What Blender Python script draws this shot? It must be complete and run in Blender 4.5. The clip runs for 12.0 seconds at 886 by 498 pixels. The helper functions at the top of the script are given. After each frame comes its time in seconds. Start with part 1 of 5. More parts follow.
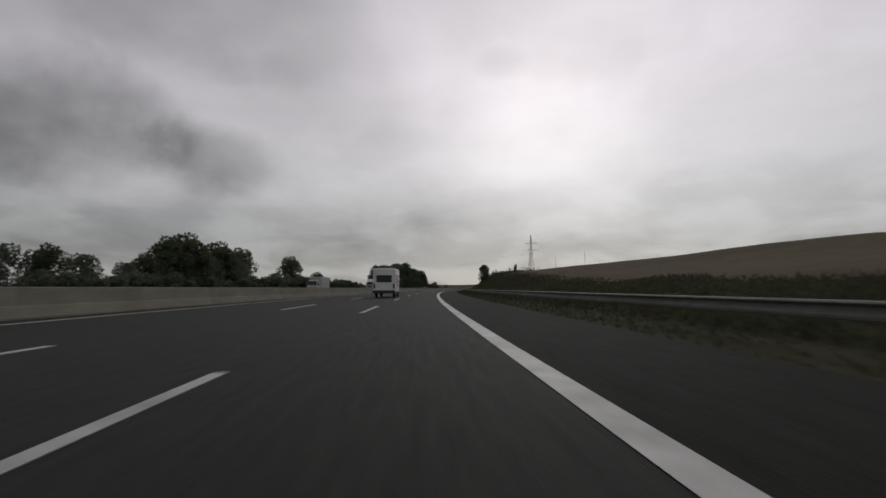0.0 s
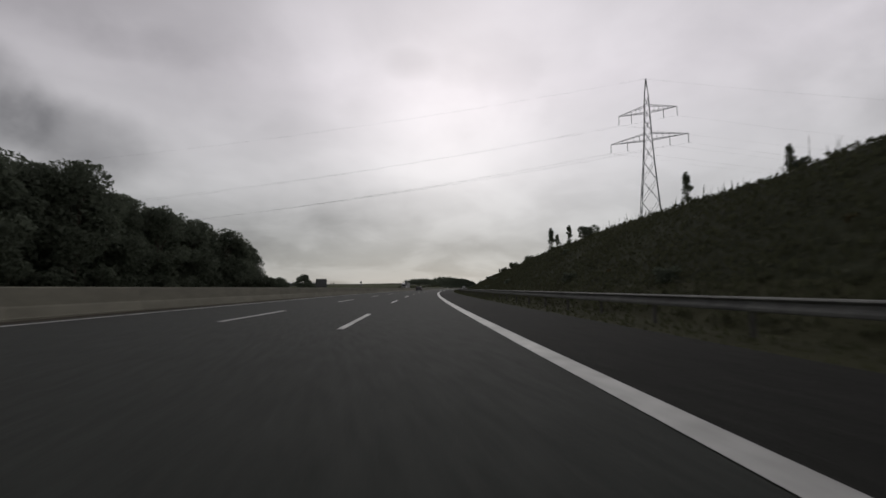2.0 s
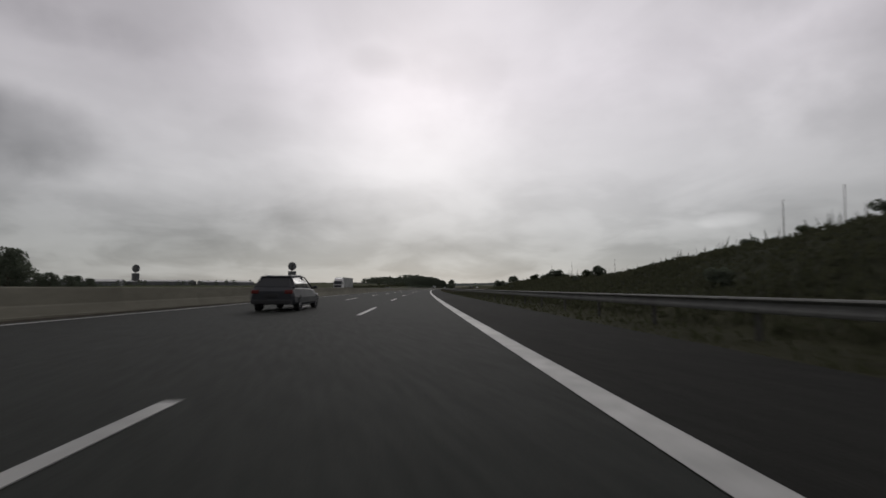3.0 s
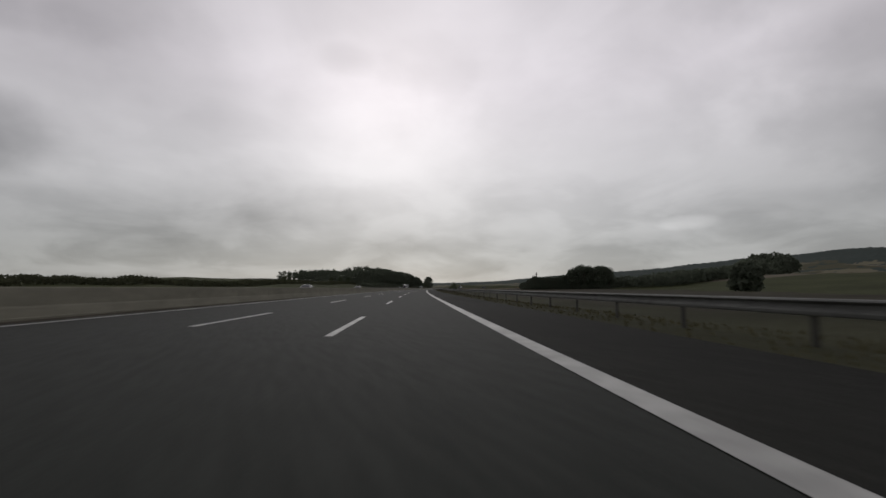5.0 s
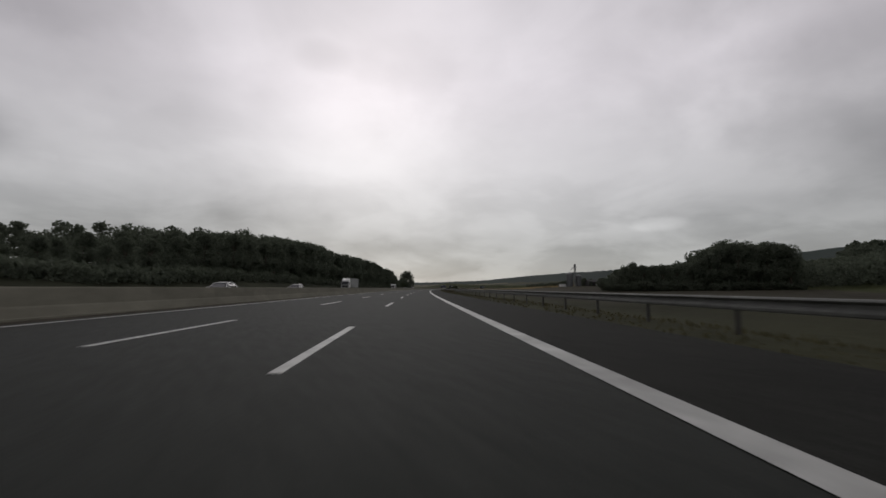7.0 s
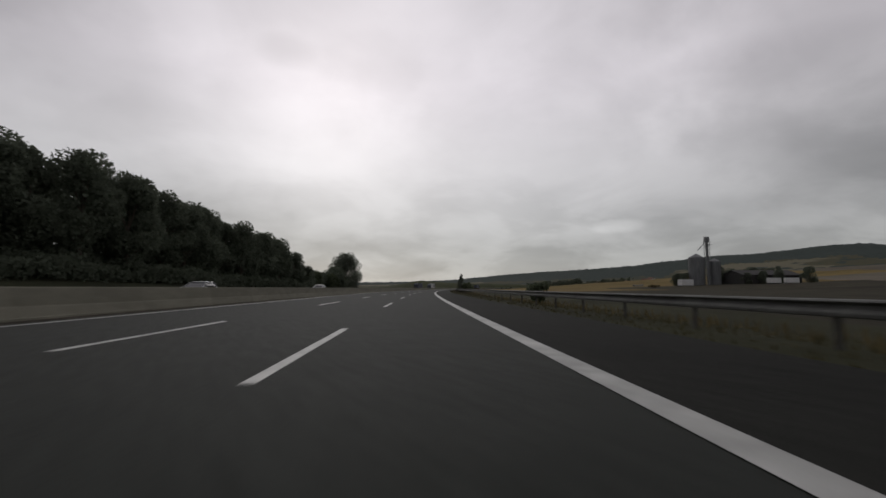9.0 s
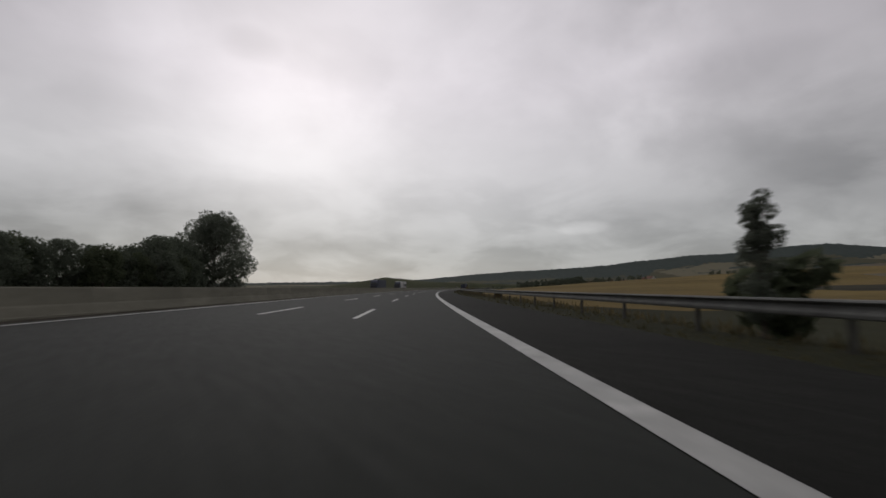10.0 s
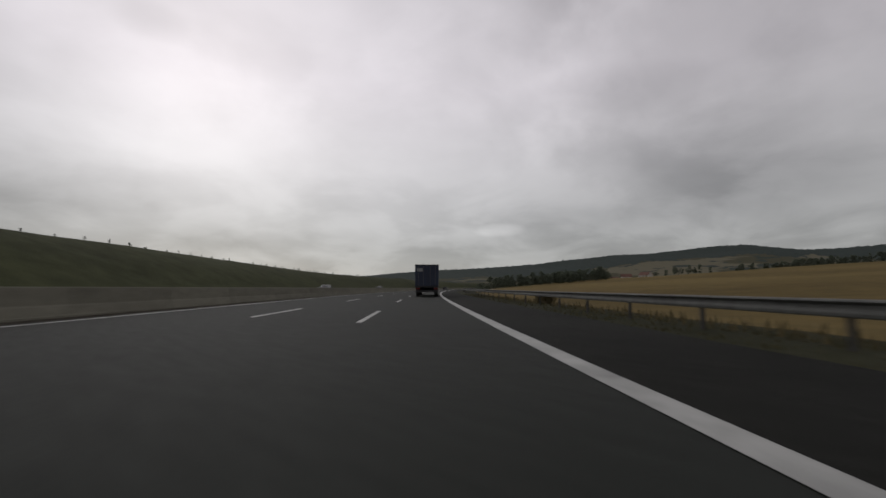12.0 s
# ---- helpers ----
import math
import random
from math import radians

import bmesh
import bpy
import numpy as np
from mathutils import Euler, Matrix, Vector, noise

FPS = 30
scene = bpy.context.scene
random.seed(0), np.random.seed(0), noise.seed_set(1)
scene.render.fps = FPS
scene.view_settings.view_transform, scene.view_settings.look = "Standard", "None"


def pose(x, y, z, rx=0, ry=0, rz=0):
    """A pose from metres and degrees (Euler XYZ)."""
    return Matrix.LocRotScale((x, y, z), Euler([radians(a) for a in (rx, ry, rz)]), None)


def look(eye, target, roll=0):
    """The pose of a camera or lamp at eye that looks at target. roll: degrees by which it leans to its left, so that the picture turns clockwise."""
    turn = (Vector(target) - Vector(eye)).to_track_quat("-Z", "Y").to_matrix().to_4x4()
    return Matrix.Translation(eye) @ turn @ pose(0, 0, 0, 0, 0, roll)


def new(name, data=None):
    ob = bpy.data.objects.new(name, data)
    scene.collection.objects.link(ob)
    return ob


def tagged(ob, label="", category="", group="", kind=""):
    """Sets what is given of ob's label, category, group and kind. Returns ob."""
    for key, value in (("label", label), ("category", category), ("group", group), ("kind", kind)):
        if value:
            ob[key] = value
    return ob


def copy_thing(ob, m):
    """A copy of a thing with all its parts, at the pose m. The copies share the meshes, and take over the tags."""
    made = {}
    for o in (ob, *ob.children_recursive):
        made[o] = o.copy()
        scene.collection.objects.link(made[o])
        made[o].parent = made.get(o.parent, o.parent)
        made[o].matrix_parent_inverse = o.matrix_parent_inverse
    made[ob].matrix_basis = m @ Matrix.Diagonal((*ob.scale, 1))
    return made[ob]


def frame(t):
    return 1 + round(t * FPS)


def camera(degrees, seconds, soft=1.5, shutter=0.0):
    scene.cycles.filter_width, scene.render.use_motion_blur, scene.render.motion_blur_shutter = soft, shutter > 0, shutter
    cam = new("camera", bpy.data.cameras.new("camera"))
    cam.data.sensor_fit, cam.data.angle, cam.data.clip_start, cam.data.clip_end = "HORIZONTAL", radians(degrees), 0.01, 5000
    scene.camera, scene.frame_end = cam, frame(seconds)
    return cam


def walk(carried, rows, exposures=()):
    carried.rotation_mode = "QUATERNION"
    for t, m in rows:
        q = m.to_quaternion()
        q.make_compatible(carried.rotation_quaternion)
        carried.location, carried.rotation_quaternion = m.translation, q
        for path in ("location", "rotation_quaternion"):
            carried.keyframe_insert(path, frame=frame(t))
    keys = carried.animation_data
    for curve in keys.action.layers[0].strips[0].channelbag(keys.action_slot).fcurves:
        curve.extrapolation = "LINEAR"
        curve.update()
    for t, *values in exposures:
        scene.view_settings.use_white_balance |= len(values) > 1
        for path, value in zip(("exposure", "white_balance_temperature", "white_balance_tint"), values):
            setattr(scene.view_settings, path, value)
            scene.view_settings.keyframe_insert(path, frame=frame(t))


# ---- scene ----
# ------------------------------------------------------------------ the road's line and the camera
# Sizes below are full-size metres; the whole place is set to this scale at the end of the script,
# because the film runs at several times the real speed and the camera's pace is limited.
SCALE = 0.325
SHUT = 0.05
cam = camera(89.8, 12.0, soft=1.6, shutter=SHUT)

# turning rate of the road in degrees a second at these seconds, and the way driven
RATE_T = (-3.0, 0.0, 2.2, 3.6, 5.5, 7.5, 9.0, 10.2, 12.0, 22.0)
RATE = (6.2, 6.25, 5.62, 1.63, 1.49, 1.81, 2.97, 5.08, 5.45, 4.0)
WAY_T = (-3.0, 0.0, 1.3, 5.2, 6.4, 7.0, 9.0, 11.0, 11.9, 12.0, 22.0)
WAY = (-361.0, 0.0, 156.4, 626.4, 769.1, 840.2, 1074.7, 1307.6, 1414.9, 1426.8, 2616.8)
fine_t = np.linspace(-3, 22, 5001)
fine_s = np.interp(fine_t, WAY_T, WAY)
kern = np.ones(161) / 161.0
fine_s[80:-80] = np.convolve(fine_s, kern, "valid")
rate_fine = np.interp(fine_t, RATE_T, RATE)
fine_h = np.radians(np.concatenate([[0], np.cumsum((rate_fine[1:] + rate_fine[:-1]) / 2 * np.diff(fine_t))]))
fine_h -= np.interp(0, fine_t, fine_h)
mid_h = (fine_h[1:] + fine_h[:-1]) / 2
fine_x = np.concatenate([[0], np.cumsum(np.diff(fine_s) * np.sin(mid_h))])
fine_y = np.concatenate([[0], np.cumsum(np.diff(fine_s) * np.cos(mid_h))])
fine_x -= np.interp(0, fine_t, fine_x)
fine_y -= np.interp(0, fine_t, fine_y)


def heading(s):
    """The road's heading at s metres along it, in radians to the right of +y."""
    return np.interp(s, fine_s, fine_h)


def place(s, u):
    """World x, y of the point s metres along the right edge line and u metres to its right."""
    a = heading(s)
    return np.interp(s, fine_s, fine_x) + u * np.cos(a), np.interp(s, fine_s, fine_y) - u * np.sin(a)


def on_road(s, u, z=0.0, turn=0.0, scale=1.0):
    """Pose at s, u, z, facing along the road (its +y), turned to the left by turn degrees."""
    x, y = place(s, u)
    rot = Euler((0, 0, -float(heading(s)) + radians(turn)))
    return Matrix.LocRotScale((float(x), float(y), z), rot, (scale, scale, scale))


EYE = 0.95
PITCH = 5.01
YAW = 3.56
# seconds, metres from the right edge line, small turn to the right in degrees
DRIFT = ((0.0, 1.45, 0.0), (0.5, 1.69, 0.0), (1.0, 1.92, 0.0), (1.5, 2.04, 0.0), (2.0, 1.91, 0.2), (2.5, 1.75, 0.15),
         (3.0, 1.60, 0.0), (4.0, 1.79, 0.0), (5.0, 1.96, 0.2), (5.5, 1.98, 0.2), (6.0, 2.10, 0.1), (6.5, 2.16, 0.0),
         (7.0, 2.08, 0.0), (8.0, 2.08, 0.0), (9.0, 1.98, 0.0), (9.5, 1.66, 0.4), (10.0, 1.72, 0.15), (10.5, 1.70, 0.0),
         (11.0, 1.47, 0.0), (11.5, 1.71, 0.0), (12.0, 2.03, 0.0))
rows = []
for t, off, extra in DRIFT:
    s = float(np.interp(t, fine_t, fine_s))
    x, y = place(s, -off)
    turn = math.degrees(heading(s)) + YAW + extra
    rows.append((t, pose(float(x) * SCALE, float(y) * SCALE, EYE * SCALE, 90 + PITCH, 0, -turn)))
walk(cam, rows, exposures=((0.0, 0.0), (12.0, 0.0)))

# ------------------------------------------------------------------ sky and sun
SUN_AZ, SUN_EL = radians(17.0), radians(26.0)
sun_dir = Vector((math.sin(SUN_AZ) * math.cos(SUN_EL), math.cos(SUN_AZ) * math.cos(SUN_EL), math.sin(SUN_EL)))
world = bpy.data.worlds.new("overcast")
scene.world = world
world.use_nodes = True
wn, wl = world.node_tree.nodes, world.node_tree.links
wn.clear()


def wmath(op, a, b=None, c=None):
    n = wn.new("ShaderNodeMath")
    n.operation = op
    for i, v in enumerate((a, b, c)):
        if v is None:
            continue
        if isinstance(v, (int, float)):
            n.inputs[i].default_value = v
        else:
            wl.new(v, n.inputs[i])
    return n.outputs[0]


coord = wn.new("ShaderNodeTexCoord")
split = wn.new("ShaderNodeSeparateXYZ")
wl.new(coord.outputs["Generated"], split.inputs[0])
height = wmath("ADD", wmath("MAXIMUM", split.outputs["Z"], 0.0), 0.26)
flat = wn.new("ShaderNodeCombineXYZ")
wl.new(wmath("DIVIDE", split.outputs["X"], height), flat.inputs[0])
wl.new(wmath("DIVIDE", split.outputs["Y"], height), flat.inputs[1])


def cloud(scale, detail, rough, distort, offset):
    """Cloud shapes on a level sheet overhead, so that they flatten towards the horizon."""
    shift = wn.new("ShaderNodeVectorMath")
    shift.operation = "ADD"
    shift.inputs[1].default_value = offset
    wl.new(flat.outputs[0], shift.inputs[0])
    n = wn.new("ShaderNodeTexNoise")
    n.inputs["Scale"].default_value, n.inputs["Detail"].default_value = scale, detail
    n.inputs["Roughness"].default_value, n.inputs["Distortion"].default_value = rough, distort
    wl.new(shift.outputs[0], n.inputs["Vector"])
    return n.outputs["Fac"]


def soft_step(value, low_end, high_end):
    n = wn.new("ShaderNodeMapRange")
    n.interpolation_type = "SMOOTHSTEP"
    n.inputs["From Min"].default_value, n.inputs["From Max"].default_value = low_end, high_end
    wl.new(value, n.inputs[0])
    return n.outputs[0]


def toward(vector):
    d = wn.new("ShaderNodeVectorMath")
    d.operation = "DOT_PRODUCT"
    d.inputs[1].default_value = vector
    wl.new(coord.outputs["Generated"], d.inputs[0])
    return d.outputs["Value"]


big = cloud(0.75, 5.0, 0.50, 0.5, (4.6, 0.4, 1.3))
small = cloud(1.75, 6.0, 0.52, 0.35, (11.0, 2.0, 4.0))
wisps = cloud(4.4, 4.0, 0.50, 0.2, (3.0, 7.0, 2.0))
lumps = wn.new("ShaderNodeTexNoise")
lumps.inputs["Scale"].default_value, lumps.inputs["Detail"].default_value, lumps.inputs["Roughness"].default_value = 5.5, 5.0, 0.50
wl.new(coord.outputs["Generated"], lumps.inputs["Vector"])
nearness = wmath("MAXIMUM", toward(sun_dir), 0.0)
glow = wmath("ADD", wmath("MULTIPLY", wmath("POWER", nearness, 9.0), 0.28), wmath("MULTIPLY", wmath("POWER", nearness, 3.0), 0.11))
low = wmath("MAXIMUM", wmath("SUBTRACT", 1.0, wmath("MULTIPLY", split.outputs["Z"], 3.6)), 0.0)
rolls = wmath("MULTIPLY", wmath("SUBTRACT", soft_step(small, 0.40, 0.62), 0.5), wmath("ADD", 0.05, wmath("MULTIPLY", low, 0.10)))
density = wmath("ADD", rolls, wmath("ADD", wmath("MULTIPLY", wmath("SUBTRACT", soft_step(big, 0.34, 0.66), 0.5), 0.11),
                                    wmath("MULTIPLY", wmath("SUBTRACT", wisps, 0.5), 0.07)))


def cloud_mass(az, el, wide, tall, amount):
    """A cloud of its own in this direction, wide and tall in degrees from its middle, with a lumpy edge; amount above 0 is darker."""
    a, e = radians(az), radians(el)
    across = wmath("DIVIDE", toward((math.cos(a), -math.sin(a), 0.0)), math.sin(radians(wide)))
    up = wmath("DIVIDE", toward((-math.sin(a) * math.sin(e), -math.cos(a) * math.sin(e), math.cos(e))), math.sin(radians(tall)))
    ahead = wmath("MINIMUM", wmath("MAXIMUM", wmath("MULTIPLY", toward((math.sin(a) * math.cos(e), math.cos(a) * math.cos(e), math.sin(e))), 3.0), 0.0), 1.0)
    far = wmath("ADD", wmath("ADD", wmath("MULTIPLY", across, across), wmath("MULTIPLY", up, up)),
                wmath("ADD", wmath("MULTIPLY", wmath("SUBTRACT", lumps.outputs["Fac"], 0.5), 3.6), wmath("MULTIPLY", wmath("SUBTRACT", small, 0.5), 1.4)))
    return wmath("MULTIPLY", wmath("MULTIPLY", soft_step(far, 1.9, -0.3), ahead), amount)


MASSES = ((-39, 15.5, 9.5, 6.0, 0.25), (-24, 14.3, 7.5, 3.4, 0.19), (11.5, 27.5, 3.2, 1.7, 0.10), (-24, 31, 18, 6, 0.13), (-12, 22, 9, 6, 0.05), (-22, 7, 22, 5, 0.10),
          (-6, 29, 11, 3.5, -0.05), (13, 21, 11, 8, -0.08), (24, 26, 9, 4, -0.03), (80, 26, 20, 10, -0.11), (53, 26, 12, 9, -0.08), (66, 23, 9, 2.2, 0.05), (60, 13, 12, 3.5, -0.03), (31, 6.0, 6, 1.3, 0.07), (46, 5.2, 7, 1.2, 0.06),
          (20, 4.6, 7, 1.0, 0.05), (62, 8.5, 9, 1.6, 0.05), (53, 7.4, 2.6, 0.7, -0.14), (6, 8.6, 7, 1.7, 0.07), (21, 5.6, 6, 1.3, 0.07), (8, 8, 16, 5, 0.04), (82, 12, 16, 6, 0.04))
grey = wmath("SUBTRACT", wmath("ADD", 0.375, glow), density)
for mass in MASSES:
    grey = wmath("SUBTRACT", grey, cloud_mass(*mass))
veil = wmath("ADD", 0.74, wmath("MULTIPLY", wmath("MINIMUM", wmath("MULTIPLY", wmath("MAXIMUM", split.outputs["Z"], 0.0), 4.0), 1.0), 0.26))
grey = wmath("MULTIPLY", wmath("MAXIMUM", grey, 0.12), veil)
tint = wn.new("ShaderNodeMixRGB")
tint.inputs[1].default_value, tint.inputs[2].default_value = (0.985, 1.0, 0.985, 1), (1.03, 0.978, 1.03, 1)
wl.new(wmath("MINIMUM", wmath("MULTIPLY", wmath("MAXIMUM", split.outputs["Z"], 0.0), 2.4), 1.0), tint.inputs[0])
lit = wn.new("ShaderNodeVectorMath")
lit.operation = "SCALE"
wl.new(tint.outputs[0], lit.inputs[0])
wl.new(grey, lit.inputs["Scale"])
sky = wn.new("ShaderNodeTexSky")
sky.sky_type, sky.sun_disc, sky.sun_elevation, sky.sun_rotation = "NISHITA", False, SUN_EL, SUN_AZ
thin = wn.new("ShaderNodeVectorMath")
thin.operation = "SCALE"
thin.inputs["Scale"].default_value = 0.08
wl.new(sky.outputs[0], thin.inputs[0])
cover = wn.new("ShaderNodeMixRGB")
cover.inputs[0].default_value = 0.95
wl.new(thin.outputs[0], cover.inputs[1])
wl.new(lit.outputs[0], cover.inputs[2])
back = wn.new("ShaderNodeBackground")
wl.new(cover.outputs[0], back.inputs[0])
back.inputs[1].default_value = 1.0
out = wn.new("ShaderNodeOutputWorld")
wl.new(back.outputs[0], out.inputs[0])

sun = new("sun", bpy.data.lights.new("sun", "SUN"))
sun.data.energy, sun.data.angle, sun.data.color = 0.3, radians(25), (1.0, 0.97, 0.93)
sun.matrix_world = look((0, 0, 0), -sun_dir)


# ------------------------------------------------------------------ materials
def material(name, colour, second=None, scale=1.0, rough=0.8, metal=0.0, bump=0.0, fine=None, stain=0.0, stain_scale=0.15,
             spread=0.0, stretch=(1, 1, 1), spec=0.5, island=0.0):
    """Procedural paint, stone, soil or leaf: two colours mixed by noise, stains at a larger scale, relief, and a shift from thing to thing."""
    m = bpy.data.materials.new(name)
    m.use_nodes = True
    nt = m.node_tree
    n, l = nt.nodes, nt.links
    bsdf = n["Principled BSDF"]
    bsdf.inputs["Metallic"].default_value = metal
    bsdf.inputs["Specular IOR Level"].default_value = spec
    tc = n.new("ShaderNodeTexCoord")
    mp = n.new("ShaderNodeMapping")
    mp.inputs["Scale"].default_value = stretch
    l.new(tc.outputs["Object"], mp.inputs[0])
    info = n.new("ShaderNodeObjectInfo")
    add = n.new("ShaderNodeVectorMath")
    add.operation = "MULTIPLY_ADD"
    l.new(info.outputs["Random"], add.inputs[0])
    add.inputs[1].default_value = (37.0, 53.0, 19.0)
    l.new(mp.outputs[0], add.inputs[2])
    tex = n.new("ShaderNodeTexNoise")
    tex.inputs["Scale"].default_value, tex.inputs["Detail"].default_value, tex.inputs["Roughness"].default_value = scale, 6.0, 0.6
    l.new(add.outputs[0], tex.inputs["Vector"])
    ramp = n.new("ShaderNodeMapRange")
    ramp.inputs["From Min"].default_value, ramp.inputs["From Max"].default_value = 0.32, 0.68
    l.new(tex.outputs["Fac"], ramp.inputs[0])
    mix = n.new("ShaderNodeMixRGB")
    second = second or tuple(c * 0.8 for c in colour)
    mix.inputs[1].default_value, mix.inputs[2].default_value = (*colour, 1), (*second, 1)
    l.new(ramp.outputs[0], mix.inputs[0])
    last = mix.outputs[0]
    if stain:
        big_tex = n.new("ShaderNodeTexNoise")
        big_tex.inputs["Scale"].default_value, big_tex.inputs["Detail"].default_value = stain_scale, 5.0
        l.new(add.outputs[0], big_tex.inputs["Vector"])
        r2 = n.new("ShaderNodeMapRange")
        r2.inputs["From Min"].default_value, r2.inputs["From Max"].default_value = 0.35, 0.7
        r2.inputs["To Min"].default_value, r2.inputs["To Max"].default_value = 1.0 + stain * 0.4, 1.0 - stain
        l.new(big_tex.outputs["Fac"], r2.inputs[0])
        sc = n.new("ShaderNodeVectorMath")
        sc.operation = "SCALE"
        l.new(last, sc.inputs[0])
        l.new(r2.outputs[0], sc.inputs["Scale"])
        last = sc.outputs[0]
    if spread or island:
        hsv = n.new("ShaderNodeHueSaturation")
        r3 = n.new("ShaderNodeMapRange")
        amount = spread or island
        r3.inputs["To Min"].default_value, r3.inputs["To Max"].default_value = 1 - amount, 1 + amount
        if island:
            geo = n.new("ShaderNodeNewGeometry")
            l.new(geo.outputs["Random Per Island"], r3.inputs[0])
        else:
            l.new(info.outputs["Random"], r3.inputs[0])
        l.new(r3.outputs[0], hsv.inputs["Value"])
        l.new(last, hsv.inputs["Color"])
        last = hsv.outputs[0]
    l.new(last, bsdf.inputs["Base Color"])
    rr = n.new("ShaderNodeMapRange")
    rr.inputs["To Min"].default_value, rr.inputs["To Max"].default_value = max(rough - 0.1, 0.02), min(rough + 0.1, 1)
    l.new(tex.outputs["Fac"], rr.inputs[0])
    l.new(rr.outputs[0], bsdf.inputs["Roughness"])
    if bump:
        ft = n.new("ShaderNodeTexNoise")
        ft.inputs["Scale"].default_value, ft.inputs["Detail"].default_value = fine or scale * 6, 4.0
        l.new(add.outputs[0], ft.inputs["Vector"])
        bp = n.new("ShaderNodeBump")
        bp.inputs["Strength"].default_value, bp.inputs["Distance"].default_value = bump, 0.02
        l.new(ft.outputs["Fac"], bp.inputs["Height"])
        l.new(bp.outputs[0], bsdf.inputs["Normal"])
    return m


def leaf(name, colour, second, scale, island, through_light=0.45):
    """Leaves: two greens mixed by noise, a shift from clump to clump, and some light passing through the blade."""
    m = material(name, colour, second, scale, 0.75, island=island, spec=0.08)
    n, l = m.node_tree.nodes, m.node_tree.links
    bsdf, out_node = n["Principled BSDF"], n["Material Output"]
    thin_leaf, both = n.new("ShaderNodeBsdfTranslucent"), n.new("ShaderNodeMixShader")
    l.new(bsdf.inputs["Base Color"].links[0].from_socket, thin_leaf.inputs["Color"])
    both.inputs[0].default_value = through_light
    l.new(bsdf.outputs[0], both.inputs[1])
    l.new(thin_leaf.outputs[0], both.inputs[2])
    l.new(both.outputs[0], out_node.inputs["Surface"])
    return m


ASPHALT = material("asphalt", (0.0206, 0.0236, 0.0196), (0.0168, 0.0193, 0.0160), 9.0, 0.84, bump=0.2, fine=60, stain=0.18, stain_scale=0.12, stretch=(1, 0.12, 1), spec=0.16)
SHOULDER = material("shoulder_asphalt", (0.0200, 0.0208, 0.0176), (0.0158, 0.0164, 0.0140), 7.0, 0.9, bump=0.35, fine=50, stain=0.3, stain_scale=0.2, stretch=(1, 0.15, 1), spec=0.08)
PAINT = material("road_paint", (0.43, 0.435, 0.41), (0.30, 0.305, 0.285), 3.0, 0.6, bump=0.1, stain=0.25, stain_scale=0.6)
CONCRETE = material("barrier_concrete", (0.215, 0.208, 0.165), (0.178, 0.172, 0.137), 2.2, 0.95, bump=0.3, fine=40, stain=0.18, stain_scale=0.5, spread=0.01, stretch=(1, 0.4, 1.6), spec=0.1)
POSTSTEEL = material("weathered_post_steel", (0.06, 0.058, 0.052), (0.04, 0.039, 0.036), 3.0, 0.8, 0.1, stain=0.3, stain_scale=2.0)
SILT = material("gutter_silt", (0.07, 0.062, 0.05), (0.04, 0.036, 0.03), 2.0, 0.95, bump=0.4, stain=0.3, stain_scale=0.3, spec=0.04)
ZINC = material("galvanised_steel", (0.145, 0.149, 0.137), (0.098, 0.10, 0.093), 3.0, 0.85, 0.0, bump=0.05, stain=0.2, stain_scale=0.4, spread=0.04)
GRASS = material("verge_grass", (0.044, 0.045, 0.026), (0.034, 0.035, 0.020), 1.2, 0.95, bump=0.8, fine=9, stain=0.35, stain_scale=0.06, spec=0.04)
SCRUB = material("bank_soil", (0.035, 0.038, 0.023), (0.027, 0.030, 0.018), 0.8, 0.97, bump=0.9, fine=5, stain=0.4, stain_scale=0.08, spec=0.04)
WHEAT = material("ripe_wheat", (0.100, 0.084, 0.050), (0.077, 0.066, 0.041), 0.6, 0.95, bump=0.8, fine=8, stain=0.25, stain_scale=0.03, spec=0.04)
STUBBLE = material("golden_field", (0.18, 0.132, 0.05), (0.135, 0.102, 0.042), 0.25, 0.95, bump=0.8, fine=6, stain=0.3, stain_scale=0.012, spec=0.04)
MEADOW = material("green_bank", (0.058, 0.064, 0.029), (0.04, 0.046, 0.022), 0.4, 0.96, bump=0.9, fine=4, stain=0.3, stain_scale=0.03, spec=0.04)
FALLOW = material("pale_field", (0.15, 0.132, 0.10), (0.115, 0.102, 0.08), 0.1, 0.96, bump=0.6, fine=3, stain=0.35, stain_scale=0.008, spec=0.04)
LEAF = leaf("leaf_green", (0.104, 0.120, 0.074), (0.076, 0.092, 0.054), 0.5, 0.24)
# woodland green with haze mixed into its colour, so paler and greyer than LEAF
LEAF_HAZED = leaf("leaf_hazed_green", (0.126, 0.145, 0.107), (0.100, 0.116, 0.085), 0.4, 0.16)
LEAF_PALE = leaf("leaf_grey_green", (0.172, 0.190, 0.150), (0.128, 0.145, 0.112), 0.5, 0.2, 0.5)
LEAF_VERGE = leaf("verge_grass_green", (0.074, 0.080, 0.044), (0.058, 0.063, 0.036), 0.6, 0.12)
LEAF_DRY = leaf("weed_olive", (0.098, 0.092, 0.052), (0.072, 0.068, 0.040), 0.6, 0.18)
LEAF_STRAW = leaf("dry_straw_weed", (0.145, 0.118, 0.060), (0.098, 0.082, 0.045), 0.8, 0.22)
LEAF_BANK = leaf("bank_weed_green", (0.072, 0.077, 0.045), (0.056, 0.060, 0.036), 0.6, 0.12)
BARK = material("bark", (0.10, 0.08, 0.06), (0.06, 0.05, 0.04), 4.0, 0.95, bump=0.8, fine=12, stretch=(1, 1, 0.3))
